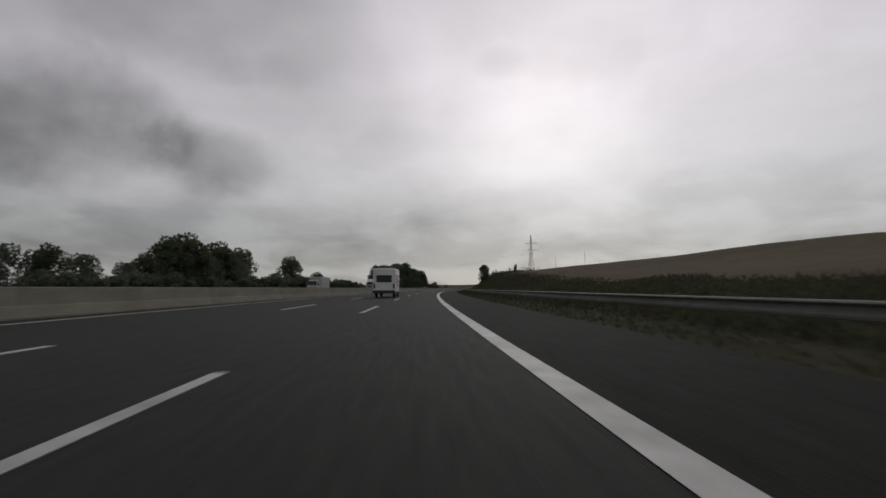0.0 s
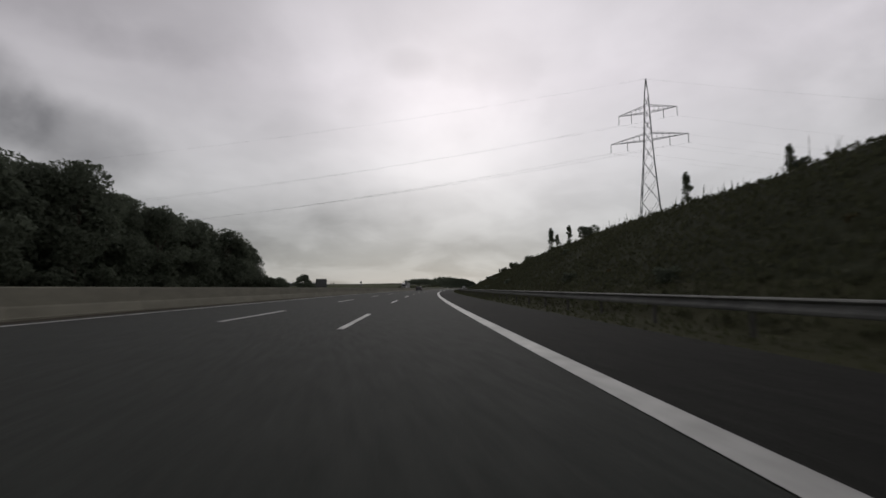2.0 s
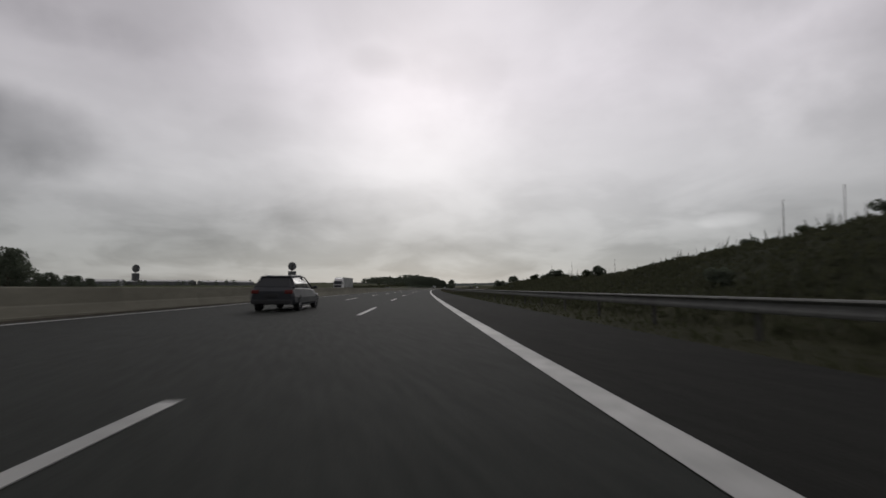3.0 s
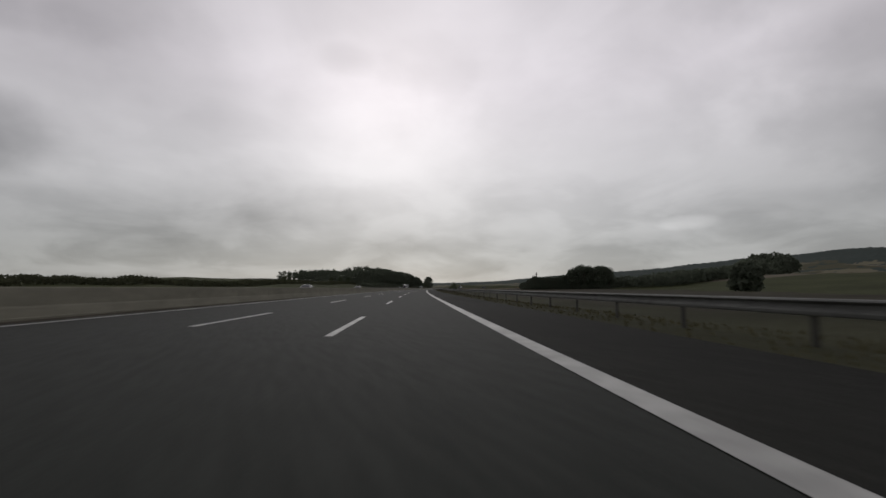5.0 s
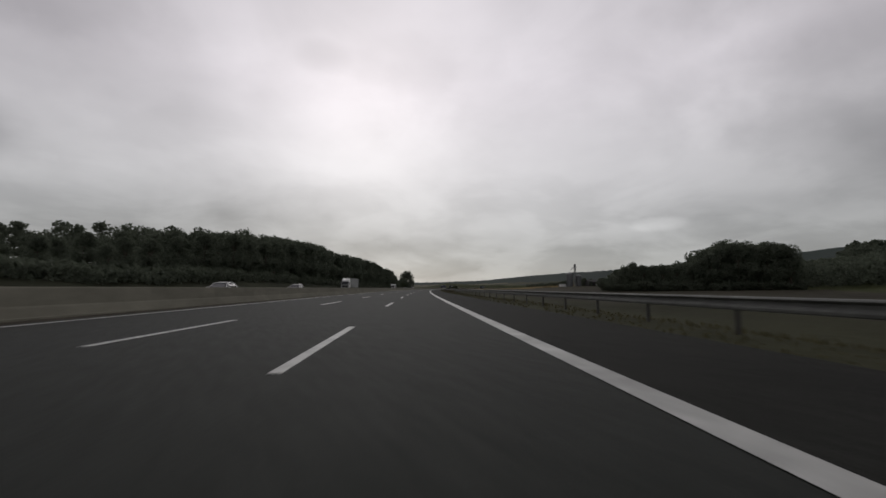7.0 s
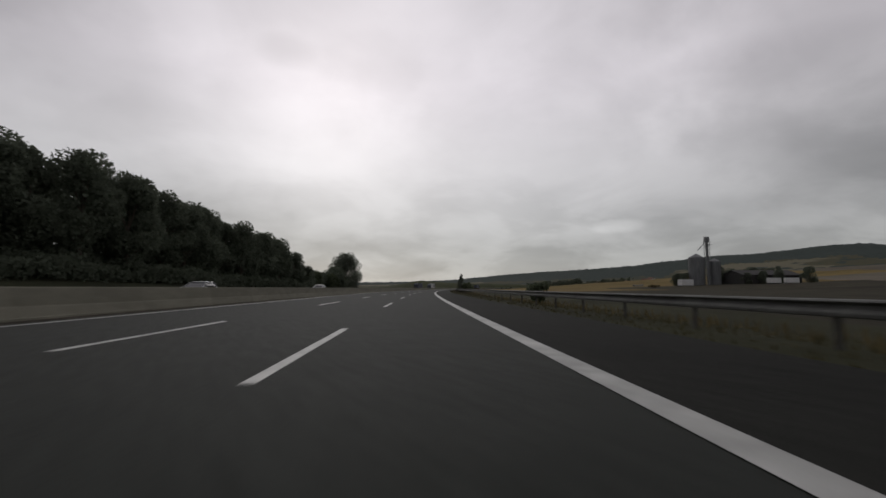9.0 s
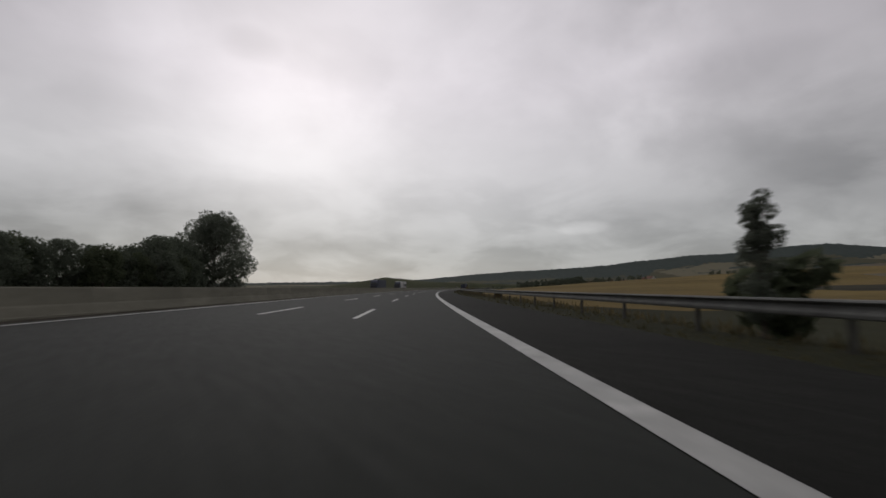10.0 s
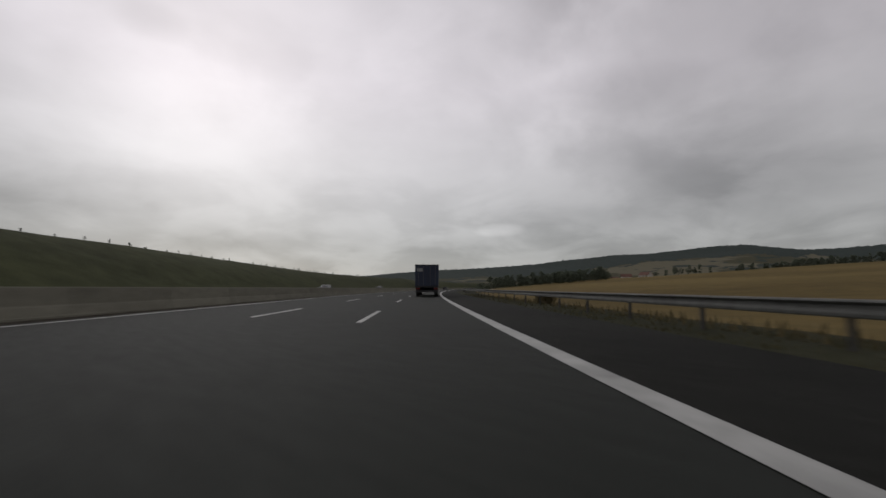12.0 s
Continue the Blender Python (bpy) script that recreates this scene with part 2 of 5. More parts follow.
BROWN = material("bare_field", (0.050, 0.045, 0.031), (0.036, 0.034, 0.024), 0.2, 0.96, bump=0.6, fine=3, stain=0.35, stain_scale=0.02, spec=0.04)



def land_cover(name, wooded):
    """Far slopes: close forest, its green greyed for distant haze, or pale and brown fields with copses."""
    m = bpy.data.materials.new(name)
    m.use_nodes = True
    n, l = m.node_tree.nodes, m.node_tree.links
    bsdf = n["Principled BSDF"]
    bsdf.inputs["Roughness"].default_value, bsdf.inputs["Specular IOR Level"].default_value = 0.95, 0.04
    tc = n.new("ShaderNodeTexCoord")

    def field(scale, offset, detail):
        mp = n.new("ShaderNodeMapping")
        mp.inputs["Location"].default_value, mp.inputs["Scale"].default_value = offset, (1, 1, 2.2)
        l.new(tc.outputs["Object"], mp.inputs[0])
        t = n.new("ShaderNodeTexNoise")
        t.inputs["Scale"].default_value, t.inputs["Detail"].default_value = scale, detail
        l.new(mp.outputs[0], t.inputs["Vector"])
        return t.outputs["Fac"]

    def ramp(value, low, high):
        r = n.new("ShaderNodeMapRange")
        r.inputs["From Min"].default_value, r.inputs["From Max"].default_value = low, high
        l.new(value, r.inputs[0])
        return r.outputs[0]

    def blend(fac, a, b):
        x = n.new("ShaderNodeMixRGB")
        for k, v in ((1, a), (2, b)):
            if isinstance(v, tuple):
                x.inputs[k].default_value = (*v, 1)
            else:
                l.new(v, x.inputs[k])
        l.new(fac, x.inputs[0])
        return x.outputs[0]

    copse = ramp(field(0.011, (900, 40, 2), 3), 0.57, 0.59)
    fields = blend(ramp(field(0.004, (70, 500, 9), 2), 0.48, 0.51), (0.138, 0.128, 0.088), (0.072, 0.070, 0.044))
    # forest tones carry the haze of distance: paler and bluer than leaves
    trees = blend(field(0.05, (5, 5, 5), 5), (0.056, 0.07, 0.06), (0.028, 0.038, 0.036))
    l.new(trees if wooded else blend(copse, fields, trees), bsdf.inputs["Base Color"])
    return m


RIDGE_FOREST, RIDGE_FIELDS = land_cover("ridge_forest", True), land_cover("ridge_fields", False)


# ------------------------------------------------------------------ mesh helpers
def mesh_from(name, verts, faces, mats, slots=None, smooth=False):
    me = bpy.data.meshes.new(name)
    me.from_pydata([tuple(map(float, v)) for v in verts], [], faces)
    for m in (mats if isinstance(mats, (list, tuple)) else [mats]):
        me.materials.append(m)
    if slots is not None:
        me.polygons.foreach_set("material_index", slots)
    if smooth:
        me.polygons.foreach_set("use_smooth", [True] * len(me.polygons))
    me.update()
    return me


def part(name, bm, mat, parent=None, label=""):
    """Links a bmesh as one mesh object under a thing or a part."""
    me = bpy.data.meshes.new(name)
    bmesh.ops.recalc_face_normals(bm, faces=bm.faces)
    bm.to_mesh(me)
    bm.free()
    me.materials.append(mat)
    ob = new(name, me)
    ob.parent = parent
    if label:
        tagged(ob, label)
    return ob


def sub(name, me, parent, m=None, label=""):
    """Links a ready mesh under a thing."""
    ob = new(name, me)
    ob.parent = parent
    if m is not None:
        ob.matrix_basis = m
    if label:
        tagged(ob, label)
    return ob


def box(bm, x0, x1, y0, y1, z0, z1, bevel=0.0, taper=None):
    """A box with its edges rounded; taper moves the top's ends (front, back) in along y."""
    r = bmesh.ops.create_cube(bm, size=1.0)
    vs = r["verts"]
    for v in vs:
        top = v.co.z > 0
        back_end = v.co.y > 0
        v.co = Vector((x0 if v.co.x < 0 else x1, y1 if back_end else y0, z1 if top else z0))
        if taper and top:
            v.co.y += -taper[1] if back_end else taper[0]
    if bevel:
        es = {e for v in vs for e in v.link_edges}
        bmesh.ops.bevel(bm, geom=list(es), offset=bevel, segments=2, affect="EDGES", profile=0.6)
    return bm


def tube(bm, a, b, r0, r1, sides=8):
    """A tapered rod from a to b."""
    a, b = Vector(a), Vector(b)
    d = (b - a)
    q = d.to_track_quat("Z", "Y").to_matrix().to_4x4()
    bmesh.ops.create_cone(bm, cap_ends=True, segments=sides, radius1=r0, radius2=r1, depth=d.length,
                          matrix=Matrix.Translation((a + b) / 2) @ q)
    return bm


def ribbon(name, s0, s1, step, u0, u1, z, mat, thick=0.0, across=None):
    """A strip of road from s0 to s1 between u0 and u1, with a skirt of that thickness."""
    ss = np.linspace(s0, s1, max(2, int(round((s1 - s0) / step)) + 1))
    us = across or (u0, u1)
    verts, faces = [], []
    n = len(us) + (2 if thick else 0)
    for s in ss:
        cols = [(u, z) for u in us]
        if thick:
            cols = [(us[0], z - thick)] + cols + [(us[-1], z - thick)]
        for u, zz in cols:
            x, y = place(s, u)
            verts.append((x, y, zz))
    for i in range(len(ss) - 1):
        for j in range(n - 1):
            a = i * n + j
            faces.append((a, a + 1, a + n + 1, a + n))
    return new(name, mesh_from(name, verts, faces, mat))


# ------------------------------------------------------------------ ground
S0, S1 = -220.0, 2500.0
R_S = (-220, 30, 75, 110, 150, 200, 240, 265, 310, 336, 360, 378, 390, 401, 430, 470, 700, 1000, 1200, 1380, 1500, 1760, 2500)
# heights of the land to the right of the road, for each of these distances from the edge line
R_U = (6.3, 9.5, 13.0, 17.0, 60.0, 200.0, 300.0, 420.0)
R_Z = ((0, 0.9, 1.7, 2.3, 7.3, 11, 12, 12), (0, 0.9, 1.7, 2.3, 6.5, 11, 12, 12), (0, 1.5, 3.0, 4.2, 9.2, 12, 12, 12), (0, 1.7, 3.5, 4.9, 9.0, 11.5, 11, 11), (0, 1.8, 4.0, 5.5, 6.0, 7, 8, 9),
       (0, 2.0, 4.5, 6.4, 6.8, 7, 8, 9), (0, 2.1, 5.0, 7.1, 7.4, 7, 8, 9), (0, 2.1, 5.0, 7.2, 7.6, 7, 8, 8), (0, 1.9, 4.6, 6.6, 7.0, 6, 7, 8), (0, 1.8, 4.2, 6.0, 6.3, 5, 6, 7),
       (0, 1.7, 3.9, 5.4, 5.6, 5, 6, 7), (0, 1.3, 2.9, 4.0, 4.2, 4, 5, 6), (0, 0.9, 2.1, 2.9, 3.0, 3, 4, 5), (0, 0.8, 1.7, 2.3, 2.4, 3, 4, 5), (0, 0.6, 1.4, 2.0, 2.0, 2, 3, 5), (-0.1, -0.2, -0.2, -0.2, -0.4, 0, 2, 6),
       (-0.1, -0.3, -0.5, -0.6, -0.9, -0.9, 3, 9), (-0.1, -0.3, -0.5, -0.6, -0.9, -0.7, 7, 15), (-0.1, -0.3, -0.5, -0.6, 0.1, 4, 9, 18), (-0.1, -0.3, -0.5, -0.6, 0.5, 5.5, 10, 20),
       (-0.1, -0.3, -0.5, -0.5, 1.6, 9, 15, 24), (-0.1, -0.2, 0.0, 0.6, 5.0, 13.8, 21, 28), (-0.1, -0.2, 0.0, 0.6, 5.0, 13.8, 21, 28))
L_S = (-220, 200, 420, 560, 690, 760, 900, 1000, 1170, 1230, 1320, 1395, 1432, 1462, 1560, 1700, 2500)
L_U = (-31.5, -35.0, -40.0, -48.0, -80.0, -140.0, -420.0)
L_Z = ((0, -0.2, -0.3, -0.3, -0.3, 0, 0), (0, -0.2, -0.3, -0.3, -0.3, 0, 0), (0, 0, 0, 0, 0, 0, 0), (0, 0.2, 0.3, 0.5, 0.9, 1.2, 1.5), (0, 0.5, 1.2, 1.7, 2.2, 2.5, 2.5),
       (0, 0.8, 2.0, 2.9, 3.6, 4, 3.5), (0, 0.8, 2.2, 3.4, 6, 7, 5), (0, 0.8, 2.2, 4.0, 8, 9, 6), (0, 0.6, 1.4, 2.4, 5, 6, 5), (0, 0.2, 0.5, 0.7, 0.6, 0.2, 0),
       (0, -0.1, -0.2, -0.3, -0.3, -0.3, 0), (0, 0.1, 0.3, 0.5, 0.3, 0, 0), (0, 1.2, 3.0, 5.0, 1.0, 0, -0.5), (0, 1.9, 4.9, 8.2, 2.5, 0, -0.5), (0, 1.6, 4.2, 6.7, 3.0, 0, -0.5),
       (0, 1.6, 4.4, 7.2, 5, 1, 0), (0, 1.4, 3.6, 6, 5, 2, 1))


def land(s, u):
    """Height of the ground at s, u."""
    if u >= R_U[0]:
        tab = [np.interp(u, R_U, z) for z in R_Z]
        base = np.interp(s, R_S, tab)
    elif u <= L_U[0]:
        tab = [np.interp(-u, [-v for v in L_U], z) for z in L_Z]
        base = np.interp(s, L_S, tab)
    else:
        return -0.12
    away = min(1.0, (u - R_U[0]) / 6 if u > 0 else (L_U[0] - u) / 6)
    x, y = place(s, u)
    rough_z = noise.noise(Vector((float(x) * 0.11, float(y) * 0.11, 3.0))) * 0.35 + noise.noise(Vector((float(x) * 0.02, float(y) * 0.02, 9.0))) * 0.8
    return float(base) - 0.12 + rough_z * away * (1.0 if abs(u) < 120 else 2.0)


def build_ground():
    ss = np.concatenate([np.arange(S0, 1500, 7.0), np.arange(1500, S1 + 1, 25.0)])
    us = [-420, -330, -250, -190, -140, -110, -92, -80, -70, -62, -55, -48, -44, -40, -37.5, -35, -33, -31.5, -14, 5.6, 6.3, 7.2, 8.3, 9.5, 11, 13, 15, 17, 20, 25, 32,
          42, 52, 60, 75, 95, 120, 160, 200, 250, 300, 350, 420]
    verts, faces, slots = [], [], []
    n = len(us)
    for s in ss:
        for u in us:
            x, y = place(s, u)
            verts.append((x, y, land(s, u)))

    def slot(s, u):
        if u < -31:
            if s > 1385:
                return 4
            return 0 if u > -36 else (4 if s < 860 else 1)
        if u < 8:
            return 0
        if s < 88 and u > 13.5:
            return 2
        if s < 470 and u < 32:
            return 1
        if 1130 < s < 1222 and u < 36:
            return 0
        if 1130 < s < 1215 or (1215 <= s < 1305 and u > 78):
            return 6 if u < 220 else 5
        if s > 1130 and u > 10:
            return 3 if u < (190 if s < 1440 else 290) else 5
        if u > 150:
            return 4
        return 0 if u < 20 else 6

    for i in range(len(ss) - 1):
        for j in range(n - 1):
            a = i * n + j
            faces.append((a, a + 1, a + n + 1, a + n))
            slots.append(slot((ss[i] + ss[i + 1]) / 2, (us[j] + us[j + 1]) / 2))
    # the sheet goes on to the horizon
    m = len(ss)
    rim = [i * n for i in range(m)] + [(m - 1) * n + j for j in range(1, n)] + [i * n + n - 1 for i in range(m - 2, -1, -1)] + [j for j in range(n - 2, 0, -1)]
    cx, cy = place(1000, 0)
    prev = rim
    for r in (900, 2500, 7000, 14500):
        ring = []
        for k in rim:
            x, y, z = verts[k]
            dx, dy = x - cx, y - cy
            d = math.hypot(dx, dy)
            f = max(r, d * 1.05) / d if r < 7000 else r / d
            ring.append(len(verts))
            fall = {900: z * 0.8, 2500: 2.0, 7000: 0.0, 14500: 0.0}[r]
            verts.append((cx + dx * f, cy + dy * f, fall))
        for k in range(len(rim)):
            k2 = (k + 1) % len(rim)
            faces.append((prev[k], prev[k2], ring[k2], ring[k]))
            slots.append(5 if r < 2600 else 4)
        prev = ring
    ob = new("ground", mesh_from("ground", verts, faces, [GRASS, SCRUB, WHEAT, STUBBLE, MEADOW, FALLOW, BROWN], slots, smooth=True))
    return tagged(ob, "rolling farmland ground with grass verges, banks and fields", "ground", kind="structure")


build_ground()

# ------------------------------------------------------------------ road surface and markings
road = tagged(ribbon("road", S0, S1, 8.0, -13.4, 3.3, 0.0, ASPHALT, 0.2, across=(-13.4, -7.5, -3.68, 0.16)), "dark worn grey asphalt motorway carriageway, three lanes", "road", kind="structure")
tagged(ribbon("hard_shoulder", S0, S1, 8.0, 0.16, 3.3, 0.0, SHOULDER, 0.2), "dark asphalt hard shoulder beside the wide edge line", "road", kind="structure")
tagged(ribbon("opposite_road", S0, S1, 8.0, -30.6, -14.9, 0.0, ASPHALT, 0.2), "dark asphalt opposite carriageway behind the concrete barrier", "road", kind="structure")
tagged(ribbon("gutter", S0, S1, 8.0, -13.35, -12.55, 0.006, SILT), "strip of dark silt along the foot of the barrier", "gutter", kind="structure")
for s0, s1 in ((S0, 1149.55), (1149.9, 1174.35), (1174.7, 1371.3), (1371.65, S1)):
    edge_line = ribbon("edge_line", s0, s1, 6.0, -0.16, 0.16, 0.008, PAINT)
    edge_line.parent = road
    tagged(edge_line, "wide worn white edge line, broken by short gaps")
left_line = ribbon("edge_line", S0, S1, 6.0, -12.2, -11.98, 0.008, PAINT)
left_line.parent = road
DASH_FAR = 1319.2
dash_bm = bmesh.new()
box(dash_bm, -0.08, 0.08, -3.0, 3.0, 0.0, 0.008)
dash_me = bpy.data.meshes.new("lane_dash")
dash_bm.to_mesh(dash_me)
dash_bm.free()
dash_me.materials.append(PAINT)
for u, ahead in ((-3.63, 0.0), (-7.42, 2.5)):
    for k in range(-75, 32):
        sub("lane_dash", dash_me, road, on_road(DASH_FAR - 3.0 + ahead + 18.0 * k, u, 0.002))


# ------------------------------------------------------------------ concrete barrier
def build_barriers():
    prof = [(-0.30, 0.0), (-0.30, 0.07), (-0.27, 0.09), (-0.18, 0.36), (-0.145, 0.42), (-0.09, 0.95), (-0.07, 0.99), (0.07, 0.99), (0.09, 0.95), (0.145, 0.42), (0.18, 0.36), (0.27, 0.09), (0.30, 0.07), (0.30, 0.0)]
    ends = [-2.998, -2.985, 2.985, 2.998]
    verts, faces = [], []
    n = len(prof)
    for e in ends:
        k = 0.9995 if abs(e) > 2.99 else 1.0
        verts += [(x * k, e, z * k) for x, z in prof]
    for i in range(3):
        for j in range(n - 1):
            a = i * n + j
            faces.append((a, a + n, a + n + 1, a + 1))
    faces.append(tuple(range(n - 1, -1, -1))[::-1])
    faces.append(tuple(range(3 * n, 4 * n))[::-1])
    me = mesh_from("barrier_element", verts, faces, CONCRETE)
    s = S0 + 3
    while s < 2300:
        root = new("concrete_barrier")
        root.matrix_basis = on_road(s, -13.6, 0.0)
        inv = root.matrix_basis.inverted()
        tagged(root, "weathered beige concrete step barrier along the central reserve", "barrier", "central barrier")
        for k in range(40):
            stretch = 1 + 13.6 * float(heading(s + 3) - heading(s - 3)) / 6.0
            sub("barrier_element", me, root, inv @ on_road(s, -13.6, 0.0) @ Matrix.Diagonal((1, stretch, 1, 1)))
            s += 6.0


build_barriers()


# ------------------------------------------------------------------ guardrail
def build_guardrails():
    wave = [(0.0, 0.440), (-0.048, 0.446), (-0.066, 0.470), (-0.078, 0.520), (-0.070, 0.545), (-0.012, 0.592), (-0.006, 0.615), (-0.010, 0.662), (-0.088, 0.700), (-0.108, 0.722),
            (-0.078, 0.752), (0.02, 0.764), (0.03, 0.75)]
    verts, faces = [], []
    n = len(wave)
    for e in (-2.01, 2.01):
        verts += [(x, e, z) for x, z in wave]
    for j in range(n - 1):
        faces.append((j, j + n, j + n + 1, j + 1))
    beam = mesh_from("beam", verts, faces, ZINC)
    bm = bmesh.new()
    box(bm, 0.0, 0.05, -0.05, 0.05, -0.4, 0.74, 0.008)
    box(bm, 0.05, 0.075, -0.05, -0.04, -0.4, 0.74)
    box(bm, 0.05, 0.075, 0.04, 0.05, -0.4, 0.74)
    post = bpy.data.meshes.new("post")
    bm.to_mesh(post)
    bm.free()
    post.materials.append(POSTSTEEL)
    s = -40.0
    while s < 1900:
        root = new("guardrail")
        root.matrix_basis = on_road(s, 5.3, 0.0)
        inv = root.matrix_basis.inverted()
        tagged(root, "galvanised steel W-beam guardrail on posts beside the shoulder", "guardrail", "guardrail sections")
        for k in range(60):
            sub("beam", beam, root, inv @ on_road(s, 5.3, 0.0))
            sub("post", post, root, inv @ on_road(s + 2.0, 5.3, 0.0))
            s += 4.0


build_guardrails()


# ------------------------------------------------------------------ foliage
def leaf_cards(rng, pts, size, up=0.3, squash=0.7):
    """Irregular three-cornered leaf clumps at these points."""
    n = len(pts)
    a = rng.normal(size=(n, 3))
    a /= np.linalg.norm(a, axis=1)[:, None]
    b = rng.normal(size=(n, 3))
    b[:, 2] += up
    b -= (b * a).sum(1)[:, None] * a
    b /= np.linalg.norm(b, axis=1)[:, None]
    sz = size * rng.uniform(0.55, 1.35, size=(n, 1))
    a, b = a * sz, b * sz * squash
    k = rng.uniform(0.45, 1.1, size=(n, 4, 1))
    v = np.stack([pts - a * k[:, 0] - b * k[:, 3] * 0.5, pts + b * k[:, 1] * 1.15, pts + a * k[:, 2] - b * k[:, 3] * 0.4], axis=1).reshape(-1, 3)
    f = np.arange(n * 3).reshape(-1, 3)
    return v, f


def blob_points(rng, blobs, n):
    """Points through and over a set of rounded clumps (x, y, z, radius)."""
    w = np.array([b[3] ** 2 for b in blobs])
    pick = rng.choice(len(blobs), n, p=w / w.sum())
    d = rng.normal(size=(n, 3))
    d /= np.linalg.norm(d, axis=1)[:, None]
    r = rng.uniform(0.45, 1.0, n) ** 0.5
    arr = np.array(blobs)[pick]
    return arr[:, :3] + d * (arr[:, 3] * r)[:, None] * np.array([1, 1, 0.85])


def card_mesh(name, v, f, mat):
    me = bpy.data.meshes.new(name)
    me.from_pydata(v.tolist(), [], f.tolist())
    me.materials.append(mat)
    me.update()
    return me


def make_tree(name, seed, tall, wide, stem, clumps, leaves, size, mat, label, slim=1.0, low=0.15, tuft=1.0):
    """A tree of height tall: a tapered trunk with limbs and a crown of many leaf clumps."""
    rng = np.random.default_rng(seed)
    root = new(name)
    bm = bmesh.new()
    tube(bm, (0, 0, -0.5), (0, 0, tall * 0.45), stem, stem * 0.6, 9)
    blobs = []
    for k in range(clumps):
        q = rng.uniform(low, 1.0)
        reach = wide / 2 * math.sin(math.pi * (0.12 + 0.80 * q)) ** 0.8 * slim
        ang = rng.uniform(0, 2 * math.pi)
        out_r = reach * rng.uniform(0.25, 0.82)
        rad = max(wide * rng.uniform(0.13, 0.22) * tuft, 0.4)
        z = tall * (q * 0.92) - rad * 0.3
        c = (out_r * math.cos(ang), out_r * math.sin(ang), max(z, rad * 0.6))
        blobs.append((*c, rad))
        if k % 3 == 0:
            zb = min(tall * 0.42, c[2] * 0.6)
            tube(bm, (0, 0, zb), (c[0] * 0.85, c[1] * 0.85, c[2]), stem * 0.4, stem * 0.1, 5)
    part("trunk", bm, BARK, root)
    pts = blob_points(rng, blobs, leaves)
    pts[:, 2] = np.maximum(pts[:, 2], 0.1)
    v, f = leaf_cards(rng, pts, size)
    sub("crown", card_mesh("crown", v, f, mat), root)
    return tagged(root, label, "tree")


def make_bush(name, seed, tall, wide, leaves, size, mat, label):
    rng = np.random.default_rng(seed)
    root = new(name)
    bm = bmesh.new()
    blobs = []
    for k in range(9):
        ang, rr = rng.uniform(0, 6.28), rng.uniform(0, 0.36) * wide
        rad = wide * rng.uniform(0.16, 0.27)
        z = rng.uniform(0.25, 0.85) * tall
        blobs.append((rr * math.cos(ang), rr * math.sin(ang), z, rad))
        tube(bm, (0.15 * math.cos(ang), 0.15 * math.sin(ang), -0.3), (rr * math.cos(ang), rr * math.sin(ang), z), 0.05, 0.015, 5)
    part("branchwork", bm, BARK, root)
    pts = blob_points(rng, blobs, leaves)
    pts[:, 2] = np.clip(pts[:, 2], 0.02, None)
    v, f = leaf_cards(rng, pts, size)
    sub("foliage", card_mesh("foliage", v, f, mat), root)
    return tagged(root, label, "bush")


def make_shrub(name, seed, tall, wide, label):
    """A young shrub that narrows upwards: many thin upright shoots, each with leaves along it."""
    rng = np.random.default_rng(seed)
    root = new(name)
    bm = bmesh.new()
    pts = []
    for k in range(34):
        ang, q = rng.uniform(0, 6.283), rng.uniform(0, 1) ** 0.6
        rise = tall * (1.0 - 0.55 * q) * rng.uniform(0.8, 1.05)
        tip = np.array((wide / 2 * q * math.cos(ang), wide / 2 * q * math.sin(ang), rise))
        foot = np.array((tip[0] * 0.25, tip[1] * 0.25, -0.3))
        tube(bm, tuple(foot), tuple(tip), 0.03, 0.006, 5)
        f = rng.uniform(0.1, 1.02, (150, 1))
        pts.append(foot + (tip - foot) * f + rng.normal(size=(150, 3)) * (0.10 + 0.16 * (1 - f)))
    part("branchwork", bm, BARK, root)
    v, f = leaf_cards(rng, np.concatenate(pts), 0.10)
    sub("foliage", card_mesh("foliage", v, f, LEAF_HAZED), root)
    return tagged(root, label, "shrub")


def thicket(name, spots, label, seed, mat=None, cards=520, size=0.85):
    """Trees too far off or too deep in a wood to tell apart: one growth. Spots: s, u, height."""
    r = np.random.default_rng(seed)
    vs, fs, base = [], [], 0
    for s, u, tall in spots:
        x, y = place(s, u)
        z = land(s, u)
        wide = tall * r.uniform(0.5, 0.68)
        blobs = []
        for k in range(12):
            f = r.uniform(0.12, 1.0)
            reach = wide / 2 * math.sin(math.pi * (0.12 + 0.78 * f)) ** 0.8 * r.uniform(0.3, 0.85)
            a = r.uniform(0, 6.283)
            blobs.append((float(x) + reach * math.cos(a), float(y) + reach * math.sin(a), z + tall * f * 0.9, wide * r.uniform(0.15, 0.24)))
        pts = blob_points(r, blobs, cards)
        pts[:, 2] = np.maximum(pts[:, 2], z + 0.1)
        a, b = leaf_cards(r, pts, size * tall / 16.0)
        vs.append(a)
        fs.append(b + base)
        base += len(a)
    ob = new(name, card_mesh(name, np.concatenate(vs), np.concatenate(fs), mat or LEAF_HAZED))
    return tagged(ob, label, "woodland", kind="stuff")


